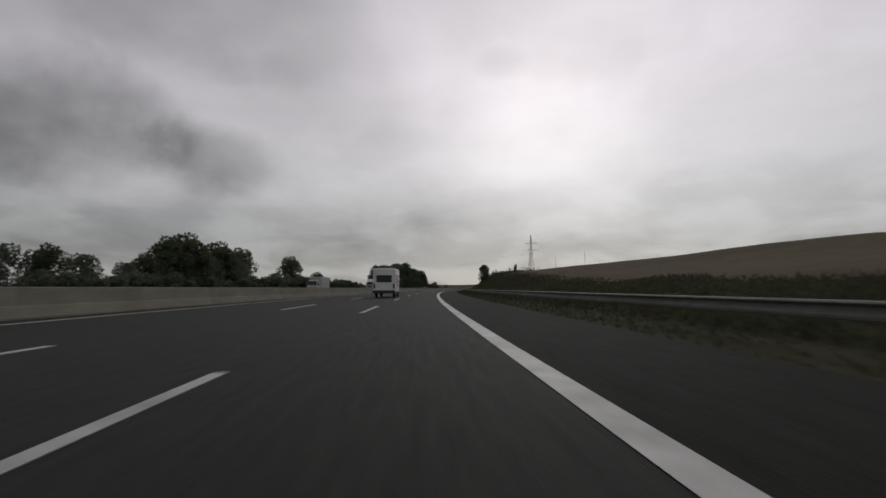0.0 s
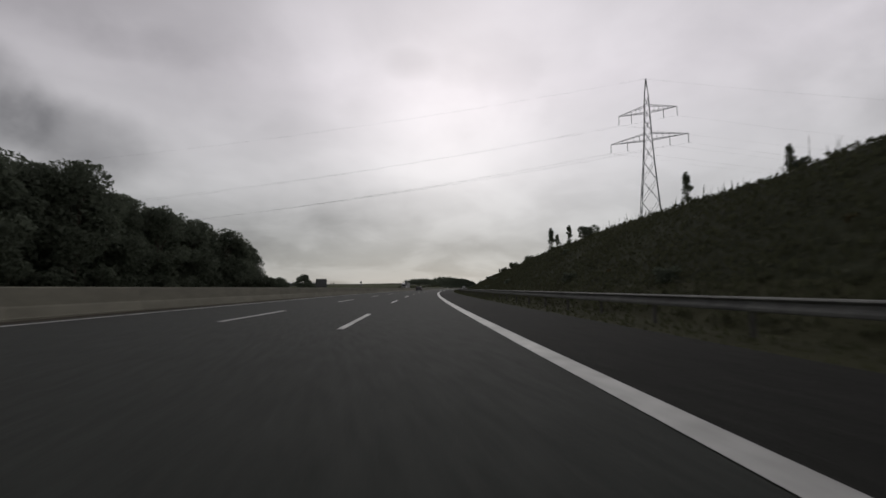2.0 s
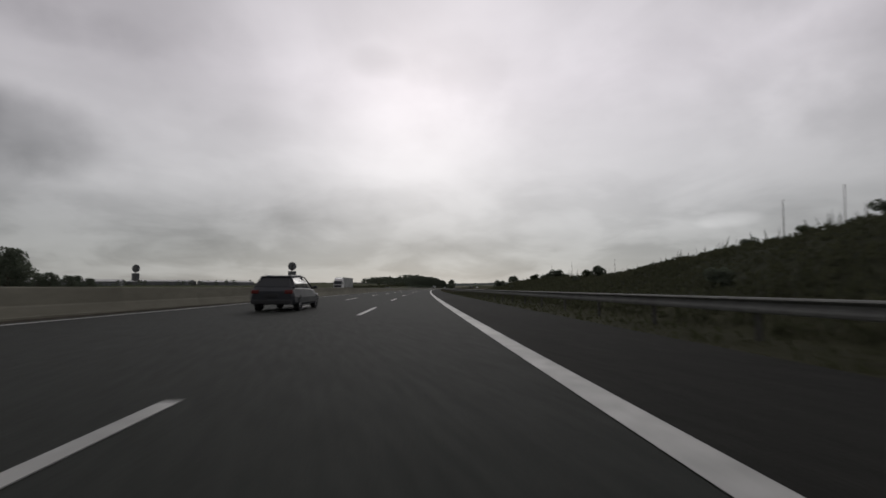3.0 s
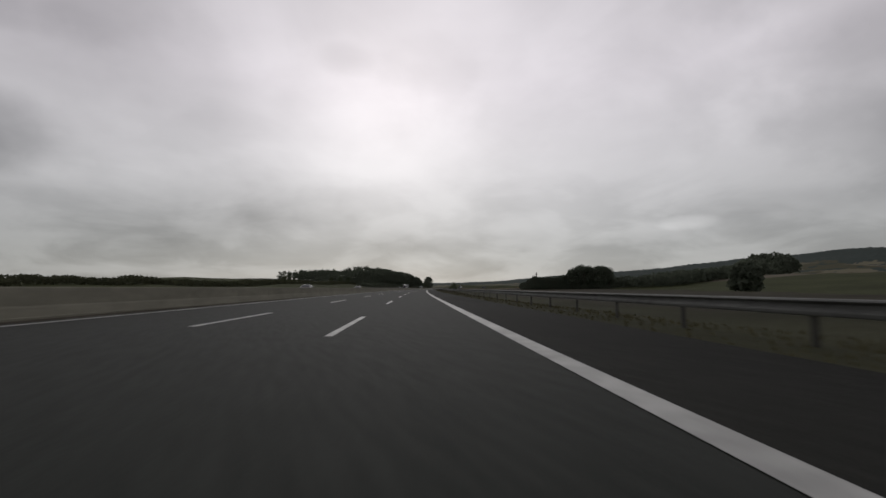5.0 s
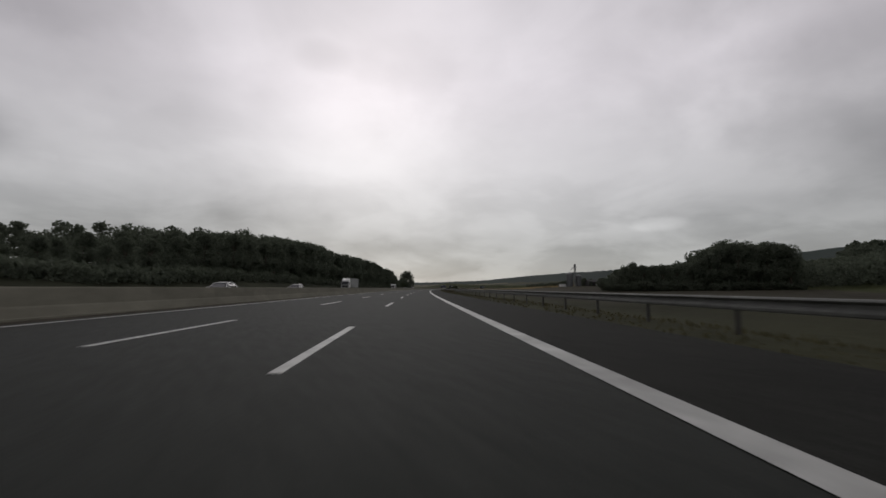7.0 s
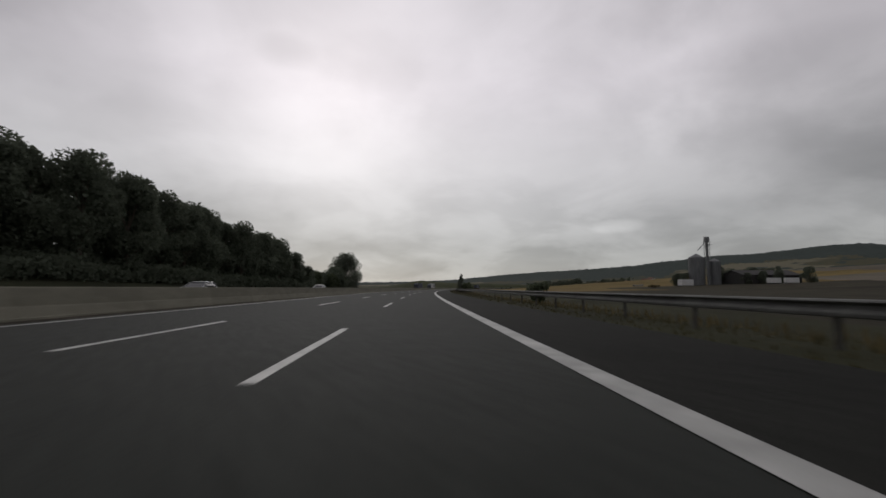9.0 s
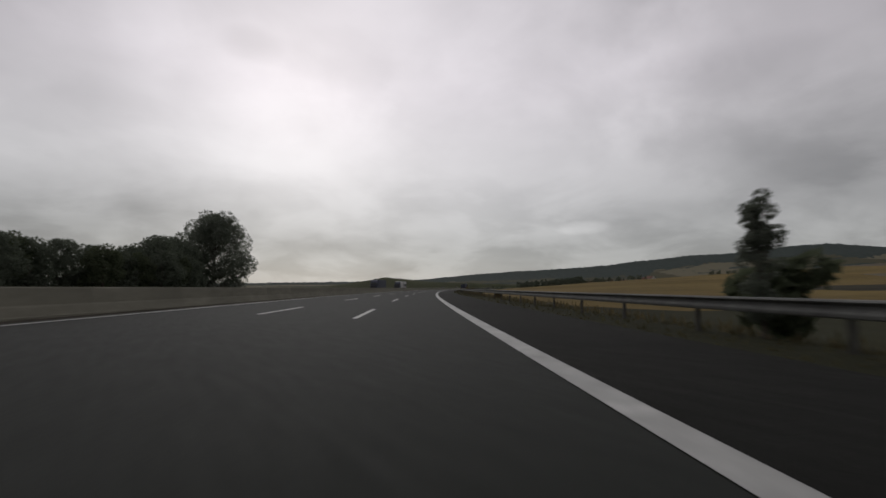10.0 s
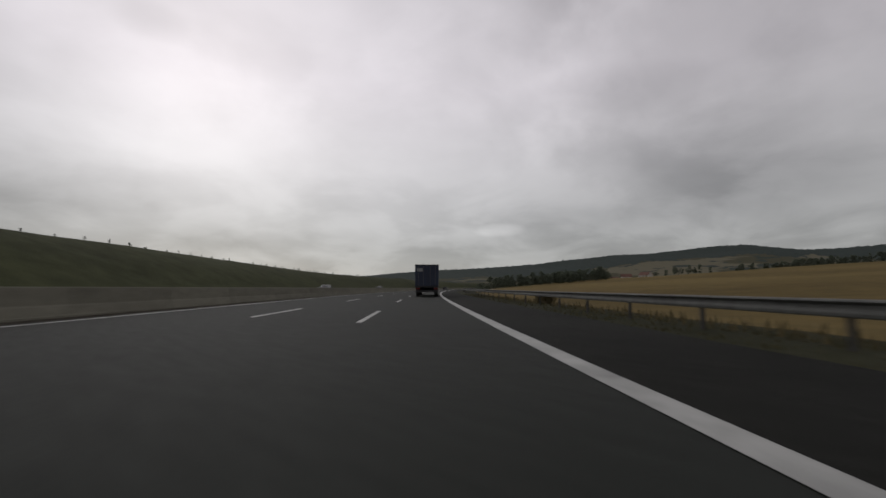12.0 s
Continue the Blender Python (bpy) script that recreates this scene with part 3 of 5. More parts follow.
TREES = {
    "broad": make_tree("broadleaf_tree", 1, 10.5, 8.5, 0.24, 30, 6500, 0.28, LEAF, "broad green deciduous tree with a loose crown"),
    "round": make_tree("broadleaf_tree", 2, 10.0, 9.0, 0.26, 34, 7000, 0.28, LEAF_HAZED, "dark green rounded deciduous tree"),
    "tall": make_tree("tall_tree", 3, 18.0, 12.0, 0.38, 46, 10000, 0.36, LEAF_HAZED, "tall dark green woodland tree with a full crown", low=0.05),
    "wood": make_tree("tall_tree", 4, 16.0, 9.5, 0.34, 42, 8500, 0.35, LEAF_HAZED, "tall dark green woodland tree with a dense crown", low=0.05),
    "slim": make_tree("slim_tree", 5, 9.0, 3.4, 0.16, 34, 2600, 0.24, LEAF, "slim upright young tree", slim=0.8),
    "ball": make_tree("round_tree", 8, 4.7, 3.9, 0.12, 56, 22000, 0.085, LEAF_HAZED, "dense round tree on the grassy cutting bank"),
    "airy": make_tree("large_tree", 6, 17.5, 18.0, 0.45, 120, 60000, 0.19, LEAF_PALE, "large solitary deciduous tree with an open crown", low=0.08, tuft=0.62),
}
TREES["grey"] = make_tree("slim_tree", 17, 9.0, 3.0, 0.13, 48, 6500, 0.14, LEAF_PALE, "slim grey-green young tree beside the guardrail", slim=0.8, tuft=0.9)
TREES["wispy"] = make_tree("wispy_sapling", 15, 9.0, 3.6, 0.07, 30, 1100, 0.2, LEAF, "thin wispy sapling with sparse foliage", slim=0.8, low=0.2)
TREES["weed"] = make_tree("tall_weed", 9, 4.0, 1.3, 0.035, 14, 1600, 0.07, LEAF_STRAW, "tall dry brown weed beside the guardrail", low=0.3)
TREES["shrub"] = make_shrub("upright_shrub", 16, 3.6, 2.7, "upright ragged shrub on the cutting bank")
BUSHES = {
    "bush": make_bush("bush", 11, 3.0, 3.6, 1500, 0.26, LEAF, "rounded green roadside bush"),
    "dark": make_bush("bush", 12, 3.6, 4.4, 1800, 0.28, LEAF_HAZED, "dense dark green bush"),
    "dry": make_bush("bush", 13, 1.6, 2.0, 1300, 0.12, LEAF_STRAW, "low straw-brown bush beside the guardrail"),
}
used = set()


def hedgerow(name, s0, s1, u0, u1, tall, per_m, size, mat, label, seed):
    """A continuous rough hedge or rank growth, its top rising and falling, along a strip of land."""
    r = np.random.default_rng(seed)
    n = int((s1 - s0) * per_m)
    ss, us = r.uniform(s0, s1, n), r.uniform(u0, u1, n)
    x, y = place(ss, us)
    top = np.array([tall * (0.8 + 0.45 * noise.noise(Vector((a * 0.11, 2.0, 7.0))) + 0.35 * noise.noise(Vector((a * 0.5, b * 0.3, 1.0)))) for a, b in zip(ss, us)])
    z = np.array([land(a, b) for a, b in zip(ss, us)]) + np.maximum(top, 0.25) * r.uniform(0.0, 1.0, n) ** 0.6
    v, f = leaf_cards(r, np.stack([x, y, z], 1), size, up=1.0, squash=0.9)
    return tagged(new(name, card_mesh(name, v, f, mat)), label, "hedge", kind="stuff")


def plant(kind, s, u, scale=1.0, turn=0.0, group="", label="", sink=0.0):
    """Stands a tree or bush on the land at s, u."""
    src = TREES.get(kind) or BUSHES[kind]
    m = on_road(s, u, land(s, u) - sink, turn, scale)
    if kind in used:
        ob = copy_thing(src, m @ Matrix.Diagonal((*(1 / c for c in src.scale), 1)))
    else:
        used.add(kind)
        ob = src
        ob.matrix_basis = m
    return tagged(ob, label, group=group)


rng = np.random.default_rng(77)

# trees on the far side of the opposite carriageway, first stretch
for kind, s, u, tall in (("round", 45, -43.5, 6.0), ("broad", 49, -42.5, 6.4), ("round", 53, -42, 5.6), ("round", 60, -42, 4.6), ("broad", 64, -42, 6.3), ("broad", 69, -42, 9.6), ("broad", 72.5, -41.5, 10.6), ("round", 75, -40, 7.0),
                         ("round", 77.5, -42, 8.2), ("broad", 81.5, -41, 10.3), ("round", 84.5, -41.5, 9.0), ("round", 88, -41.5, 7.5), ("round", 92, -42, 7.0), ("broad", 96.5, -44.2, 10.6), ("broad", 118.5, -41.8, 10.2),
                         ("round", 112, -43, 5.2), ("broad", 128.5, -37.7, 6.4), ("bush", 117, -39, 3.8), ("bush", 122, -38, 3.2)):
    full = {"round": 10.0, "broad": 10.5, "slim": 9.0, "bush": 3.0}[kind]
    plant(kind, s, u, tall / full, rng.uniform(0, 360), "roadside trees")
for k in range(22):
    plant("dark", 44 + k * 2.4 + rng.uniform(-0.6, 0.6), -38.5 + rng.uniform(-1.0, 1.0), rng.uniform(0.55, 0.9), rng.uniform(0, 360), "undergrowth beneath the roadside trees")
for k in range(34):
    s = 92 + k * 2.4 + rng.uniform(-0.8, 0.8)
    plant("dark" if k % 3 else "bush", s, -36.5 + rng.uniform(-1.5, 1.0) - (2 if s < 118 else 0), rng.uniform(0.85, 1.25), rng.uniform(0, 360), "hedge beside the opposite road")


# the grove
def wood_top(s, table_s, table_z):
    return float(np.interp(s, table_s, table_z))


GROVE_S, GROVE_Z = (270, 274, 284, 295, 309, 317, 331, 345, 354, 360, 366), (9, 12.5, 17.2, 18.4, 19.2, 18.2, 17.0, 15.6, 13.8, 12.6, 9.0)
k = 0
for row, (gap, shift) in enumerate(((5.0, -51), (6.0, -57), (7.0, -64))):
    s = 273.0 + row * 3
    while s < 365:
        z = wood_top(s, GROVE_S, GROVE_Z) * rng.uniform(0.9, 1.03)
        kind = ("tall", "wood")[k % 2] if z > 10 else "round"
        tall = {"tall": 18.0, "wood": 16.0, "round": 10.0}[kind]
        plant(kind, s + rng.uniform(-1, 1), shift + rng.uniform(-2, 2), z / tall, rng.uniform(0, 360), "grove")
        s += gap
        k += 1
for k in range(23):
    plant("dark", 264 + k * 4.4 + rng.uniform(-1, 1), -47.5 + rng.uniform(-1.5, 1), rng.uniform(0.8, 1.3), rng.uniform(0, 360), "undergrowth at the grove's foot")
for s, u, k in ((244.5, -52, 0.72), (248.5, -53, 0.74), (258.5, -53, 0.62), (263, -52, 0.95), (267, -54, 0.8), (381, -52, 0.5), (384, -54, 0.4), (440, -75, 0.55), (452, -78, 0.4)):
    plant("round", s, u, k, rng.uniform(0, 360), "trees beside the grove")

for s, u, k in ((426.5, -60, 0.68), (430, -63, 0.60), (433.5, -60, 0.34), (437, -60, 0.3), (440, -61, 0.3), (443, -61, 0.26)):
    plant("round", s, u, k, rng.uniform(0, 360), "trees beside the grove")

# forest on the slope
FOREST_S = (868, 890, 905, 925, 950, 985, 1010, 1060, 1100, 1130, 1160, 1190, 1206, 1214, 1222)
FOREST_Z = (3.4, 5.2, 9.0, 12.2, 14.8, 18.0, 18.8, 18.8, 19.2, 19.0, 17.6, 16.6, 14.2, 11.5, 8.0)
k = 0
deep = []
for row, (gap, shift, lift) in enumerate(((5.6, -44, 0.92), (6.6, -51, 1.0), (7.6, -59, 1.05), (9.0, -68, 1.1))):
    s = 872.0 + row * 2.2
    while s < 1221:
        z = wood_top(s, FOREST_S, FOREST_Z) * lift * rng.uniform(0.97, 1.07) - land(s, shift)
        kind = ("tall", "wood")[(k + row) % 2]
        if row > 1:
            deep.append((s + rng.uniform(-1.5, 1.5), shift + rng.uniform(-2, 2), max(z, 5)))
            s += gap
            continue
        plant(kind, s + rng.uniform(-1.5, 1.5), shift + rng.uniform(-2, 2), max(z, 5) / (18.0 if kind == "tall" else 16.0), rng.uniform(0, 360), "forest on the slope")
        s += gap
        k += 1
for s, u, z in ((1203, -46, 13.8), (1208, -47, 13.0), (1213.5, -48, 11.4), (1219, -48, 9.6), (1223.5, -49, 7.8), (1206, -52, 13.6), (1216, -53, 11.2), (1226, -50, 7.0), (1211, -44, 11.0), (1217, -45, 9.0)):
    plant("wood", s, u, (z - land(s, u)) / 15.5, rng.uniform(0, 360), "forest on the slope")
for row in range(6):
    for i in range(20):
        s, u = 903 + row * 4 + i * 4.6 + rng.uniform(-1.5, 1.5), -76 - row * 7 + rng.uniform(-2, 2)
        deep.append((s, u, float(np.interp(s, (903, 922, 990), (8.0, 12.5, 17.5))) * rng.uniform(0.93, 1.04) - land(s, u)))
thicket("forest_depth", deep, "dense dark green forest rising behind the forest edge", 31)
hedgerow("forest_edge", 866, 1216, -43.0, -39.0, 2.6, 120, 0.34, LEAF_HAZED, "dense dark undergrowth along the forest's foot", 38)
for k in range(20):
    s = 1215 + k * 3.1 + rng.uniform(-1, 1)
    plant("round" if k % 3 else "broad", s, -47 + rng.uniform(-3, 2), rng.uniform(0.62, 0.75), rng.uniform(0, 360), "tree belt behind the opposite road")
for s, u, k in ((1268, -48, 0.95), (1272, -51, 1.1), (1279, -52, 1.15), (1286, -54, 1.1), (1264, -50, 0.8)):
    plant("round", s, u, k, rng.uniform(0, 360), "tree belt behind the opposite road")
thicket("belt_depth", [(1212 + i * 2.6 + rng.uniform(-1, 1), -54 + rng.uniform(-4, 4), rng.uniform(4.8, 6.4)) for i in range(30)], "dense growth within the tree belt", 37, cards=400, size=0.9)
plant("airy", 1292.5, -51.6, 1.13, 20, label="large solitary deciduous tree with an open ragged crown")
# hedge and single trees on the left bank
shrubs = [(1437 + k * 2.7 + rng.uniform(-3, 3), -48.5 + rng.uniform(-1, 1), rng.uniform(0.3, 0.85)) for k in range(120)]
for s, u, k in ((852, -50, 0.36), (838, -52, 0.3), (862, -48, 0.42), (803, -64, 0.3), (806, -66, 0.26)):
    plant("broad", s, u, k, rng.uniform(0, 360), "small trees on the field bank")
hedgerow("field_hedge", 600, 866, -49, -44, 1.25, 130, 0.24, LEAF_BANK, "long low olive-green hedge along the field bank", 35)
thicket("bank_shrubs", shrubs, "small shrubs along the top of the green bank", 36, LEAF_HAZED, 70, 2.6)
# right-hand bank
plant("ball", 139.0, 11.5, 1.14, 30, label="dense round tree on the grassy cutting bank", sink=0.3)
for s, u, k in ((99, 16.5, 0.22), (102, 15.5, 0.18), (105, 17, 0.2), (271, 17, 0.27), (262, 17, 0.17), (307, 17, 0.42), (305.5, 17.5, 0.28), (298, 17, 0.3), (362, 16, 0.2)):
    plant("slim", s, u, k, rng.uniform(0, 360), "saplings on the bank")
for kind, s, u, k in (("shrub", 232.5, 15.0, 1.3), ("shrub", 234.5, 15.6, 1.2), ("shrub", 231.0, 14.4, 1.0), ("shrub", 213.0, 17.0, 1.05), ("shrub", 211.5, 16.4, 0.55), ("shrub", 214.9, 17.4, 0.5), ("shrub", 229, 12.5, 0.8), ("shrub", 233, 11.0, 0.8), ("shrub", 238, 12.6, 0.8), ("shrub", 227, 9.5, 0.6), ("shrub", 246, 11.5, 0.7), ("shrub", 241, 9.4, 0.6), ("dark", 262, 17.5, 0.24), ("dark", 291, 17, 0.5), ("bush", 325, 17, 0.52),
                      ("dark", 326.5, 17.8, 0.5), ("bush", 343, 16.8, 0.66), ("dark", 345, 17.5, 0.5), ("bush", 355, 16.5, 0.6), ("dark", 370, 17, 0.24), ("dark", 378, 17.5, 0.26), ("bush", 382, 17.5, 0.3), ("dark", 374, 17.5, 0.22), ("dark", 386, 17.5, 0.24),
                      ("dark", 404, 16, 0.42), ("bush", 410, 17, 0.45), ("dark", 418, 16, 0.4), ("bush", 426, 15, 0.45), ("dark", 436, 14, 0.5), ("dark", 446, 13, 0.5), ("dark", 207.5, 8.0, 0.5)):
    plant(kind, s, u, k, rng.uniform(0, 360), "bushes on the bank", sink=0.75 * k)
for k in range(40):
    s = 190 + k * 6.5 + rng.uniform(-3, 3)
    u = rng.uniform(8, 13.5)
    plant("dark" if k % 2 else "dry", s, u, rng.uniform(0.12, 0.24), rng.uniform(0, 360), "bushes on the bank", sink=0.2)

# woods to the right, beyond the field
k = 0
deep = []
WOOD_U, WOOD_Z = (80, 86, 92, 105, 115, 122, 129, 135, 143, 150, 158, 166, 172), (5.0, 9.0, 12.8, 12.6, 13.0, 13.5, 19.0, 23.5, 24.5, 22.0, 25.5, 21.0, 14.0)
for row in range(7):
    for i in range(17):
        u = 82 + i * 5.3 + rng.uniform(-1.5, 1.5)
        s = 1048 + row * 8 + rng.uniform(-2, 2)
        z = float(np.interp(u, WOOD_U, WOOD_Z)) * rng.uniform(0.92, 1.04) - land(s, u)
        if row > 1:
            deep.append((s, u + row * 2.0, z))
            continue
        kind = ("tall", "wood")[k % 2] if z > 8 else "round"
        plant(kind, s, u, z / {"tall": 18.0, "wood": 16.0, "round": 10.0}[kind], rng.uniform(0, 360), "wood beyond the field")
        k += 1
for k in range(24):
    plant("dark", 1042 + rng.uniform(-2, 2), 80 + k * 3.8, rng.uniform(0.9, 1.4), rng.uniform(0, 360), "undergrowth beyond the field")
thicket("wood_depth", deep, "dense dark green wood beyond the field", 32)
# wooded hillside farther off, and the belt of trees that leads up to it
hill_wood = []
for row in range(9):
    for i in range(34):
        f = i / 33
        s, u = 1600 - 150 * f - row * 20 + rng.uniform(-4, 4), 452 + 43 * f - row * 9 + rng.uniform(-3, 3)
        top = float(np.interp(f, (0, 0.06, 0.2, 0.7, 0.9, 1.0), (48, 55, 60, 58, 53, 46)))
        hill_wood.append((s, u, max(top * rng.uniform(0.96, 1.03) - row * 5.5 - land(s, u), 6.0)))
for row in range(7):
    for i in range(44):
        f = i / 43
        s, u = 1330 + 200 * f + row * 6 + rng.uniform(-4, 4), 318 + 95 * f + row * 9 + rng.uniform(-4, 4)
        hill_wood.append((s, u, max(float(np.interp(f, (0, 0.5, 1), (16, 22, 27))) * rng.uniform(0.9, 1.05) - land(s, u), 3.5)))
for i in range(60):
    a, q = rng.uniform(0, 6.283), rng.uniform(0, 1) ** 0.5
    hill_wood.append((854 + 5 * q * math.cos(a), 179 + 6 * q * math.sin(a), (18.5 - 4 * q * q) * rng.uniform(0.9, 1.05)))
for row in range(11):
    for i in range(44):
        f = i / 43
        hill_wood.append((1060 + 250 * f + rng.uniform(-4, 4), 150 + 190 * f + row * 9 + rng.uniform(-3, 3), (10.5 + 4.0 * f + row * 0.3) * rng.uniform(0.75, 1.12)))
thicket("hillside_wood", hill_wood, "dark green wooded hillside beyond the fields", 33, cards=190, size=1.4)
for s, u, k in ((751, 9, 0.36), (755, 9.4, 0.40), (758, 9.8, 0.38), (762, 9.4, 0.42), (766, 9.0, 0.36)):
    plant("wispy", s, u, k, rng.uniform(0, 360), "wispy saplings beside the guardrail")
for s, u, k in ((750, 9, 0.55), (757, 9.6, 0.6), (764, 9.4, 0.6)):
    plant("bush", s, u, k, rng.uniform(0, 360), "bushes beside the guardrail")
plant("grey", 1178.4, 5.95, 0.52, 30, "trees beside the guardrail")
plant("grey", 1200.8, 6.1, 0.40, 70, "trees beside the guardrail")
for s, u, k in ((1176.6, 7.2, 0.8), (1178.6, 7.3, 0.95), (1181, 7.0, 0.9), (1184.5, 6.9, 0.85), (1188, 6.8, 0.7), (1201.8, 7.4, 0.78)):
    plant("bush", s, u, k, rng.uniform(0, 360), "trees beside the guardrail")
for s, u, k in ((1066, 10.0, 0.8), (1068, 10.6, 0.95), (1072, 10.2, 0.9), (1108, 7.0, 0.6)):
    plant("bush", s, u, k, rng.uniform(0, 360), "bushes beside the guardrail")
for s, u, k in ((1300, 7.2, 0.55), (1303, 7.4, 0.5), (1328, 7.4, 0.7), (1388, 7.2, 0.8), (1460, 7.4, 0.65), (1462.5, 7.7, 0.6), (1392, 9.0, 0.9), (1245, 7.4, 0.6), (1268.6, 7.5, 0.6)):
    plant("dry", s, u, k, rng.uniform(0, 360), "dry bushes beside the guardrail")
for s, u, k in ((1383, 7.0, 0.60), (1384.3, 7.05, 0.58), (1385.2, 7.6, 0.45), (1409, 7.2, 0.4), (1327.4, 7.2, 0.42), (1328.5, 7.5, 0.36), (1329.2, 7.2, 0.32), (1300.6, 7.1, 0.36), (1302.4, 7.3, 0.33), (1341, 7.3, 0.4), (1362, 7.1, 0.35), (1312, 7.0, 0.4)):
    plant("weed", s, u, k, rng.uniform(0, 360), "dry weeds beside the guardrail")
# copses and hedges on the far fields
copse = []
for s0, u0, s1, u1, n, tall in ((1940, 225, 1905, 310, 40, 8.0), (1768, 127, 1728, 146, 13, 5.5), (2040, 12, 1985, 40, 20, 9), (1985, 40, 1955, 110, 34, 10.5), (1968, 270, 1896, 325, 34, 9.0)):
    for i in range(n):
        f = i / (n - 1)
        copse.append((s0 + (s1 - s0) * f + rng.uniform(-4, 4), u0 + (u1 - u0) * f + rng.uniform(-4, 4), tall * rng.uniform(0.7, 1.15)))
for i in range(130):
    f = i / 129
    copse.append((1715 + rng.uniform(-14, 14), 14 + 70 * f + rng.uniform(-2, 2), rng.uniform(4.2, 8.4)))
for i in range(14):
    copse.append((1560 + i * 5 + rng.uniform(-3, 3), 11.5 + rng.uniform(-1.5, 2.5), rng.uniform(2.0, 3.6)))
for i in range(90):
    f = i / 89
    copse.append((560 + 190 * f + rng.uniform(-12, 12), -300 + 140 * f + rng.uniform(-14, 14), rng.uniform(2.0, 5.5)))
for s, u, tall, n in ((1535, -304, 7.3, 4), (1538, -301, 6.6, 3), (1544, -294, 4.9, 5), (1559, -279, 3.6, 7), (1566, -271, 4.9, 4), (1574, -261, 2.8, 6), (1580, -253, 2.9, 4), (1589, -241, 2.0, 4), (1611, -211, 2.3, 4)):
    for i in range(n):
        copse.append((s + rng.uniform(-5, 5), u + rng.uniform(-4, 4), tall * rng.uniform(0.75, 1.1) - land(s, u)))
thicket("far_copse", copse, "dark copses and hedges across the far fields", 34, cards=160, size=1.5)


def blades(name, s0, s1, u0, u1, per_m2, tall, wide, mat, label, seed):
    """Upright grass and weed stalks over a strip of land: one uncountable growth."""
    r = np.random.default_rng(seed)
    n = int((s1 - s0) * (u1 - u0) * per_m2)
    ss, us = r.uniform(s0, s1, n), r.uniform(u0, u1, n)
    x, y = place(ss, us)
    base = np.stack([x, y, np.array([land(a, b) for a, b in zip(ss, us)]) - 0.05], 1)
    h = tall * r.uniform(0.35, 1.0, n) ** 1.5
    a = r.uniform(0, 6.283, n)
    side = np.stack([np.cos(a), np.sin(a), np.zeros(n)], 1) * (wide * r.uniform(0.5, 1.2, n))[:, None]
    lean = np.stack([r.normal(0, 0.16, n) * h, r.normal(0, 0.16, n) * h, h], 1)
    v = np.stack([base - side, base + side, base + lean * 0.6 + side * 0.9, base + lean, base + lean * 0.55 - side * 0.8], 1).reshape(-1, 3)
    f = np.arange(n * 5).reshape(-1, 5)
    return tagged(new(name, card_mesh(name, v, f, mat)), label, "weeds", kind="stuff")


def weeds(name, s0, s1, u0, u1, per_m2, size, mat, label, rise=0.5, seed=5):
    """Rank grass and weeds over a strip of land: one uncountable growth."""
    r = np.random.default_rng(seed)
    n = int((s1 - s0) * (u1 - u0) * per_m2)
    ss, us = r.uniform(s0, s1, n), r.uniform(u0, u1, n)
    x, y = place(ss, us)
    z = np.array([land(a, b) for a, b in zip(ss, us)]) + r.uniform(0.0, rise, n) ** 1.3
    v, f = leaf_cards(r, np.stack([x, y, z], 1), size, up=2.0, squash=1.3)
    return tagged(new(name, card_mesh(name, v, f, mat)), label, "weeds", kind="stuff")


weeds("bank_weeds", -30, 110, 6.4, 13.5, 22, 0.12, LEAF_BANK, "rank olive-green grass and weeds on the cutting bank", 0.3, 5)
weeds("bank_weeds", 110, 470, 6.4, 20, 22, 0.12, LEAF_BANK, "dark scrub and weeds on the cutting bank", 0.3, 6)
blades("bank_grass", -30, 470, 6.2, 15, 14, 0.4, 0.04, LEAF_BANK, "long dull grass on the cutting bank", 21)
blades("weed_stalks", 85, 300, 15.5, 19.5, 1.6, 1.15, 0.035, LEAF_BANK, "weed stalks along the top of the bank", 22)
blades("weed_stalks", 300, 470, 15.5, 19.5, 2.0, 1.05, 0.04, LEAF_BANK, "tall weed stalks along the top of the bank", 27)
blades("verge_grass", 470, 1500, 3.5, 8.5, 9, 0.2, 0.045, LEAF_DRY, "dull roadside grass around the guardrail posts", 23)
blades("verge_grass", -30, 470, 3.5, 6.2, 18, 0.2, 0.045, LEAF_VERGE, "dull roadside grass around the guardrail posts", 24)
blades("roadside_weeds", 1020, 1500, 6.2, 9.5, 5, 0.5, 0.035, LEAF_STRAW, "tall straw-coloured weeds behind the guardrail", 28)
blades("median_weeds", -20, 1500, -13.3, -12.6, 0.5, 0.16, 0.03, LEAF_DRY, "small weeds in the gutter at the barrier's foot", 25)

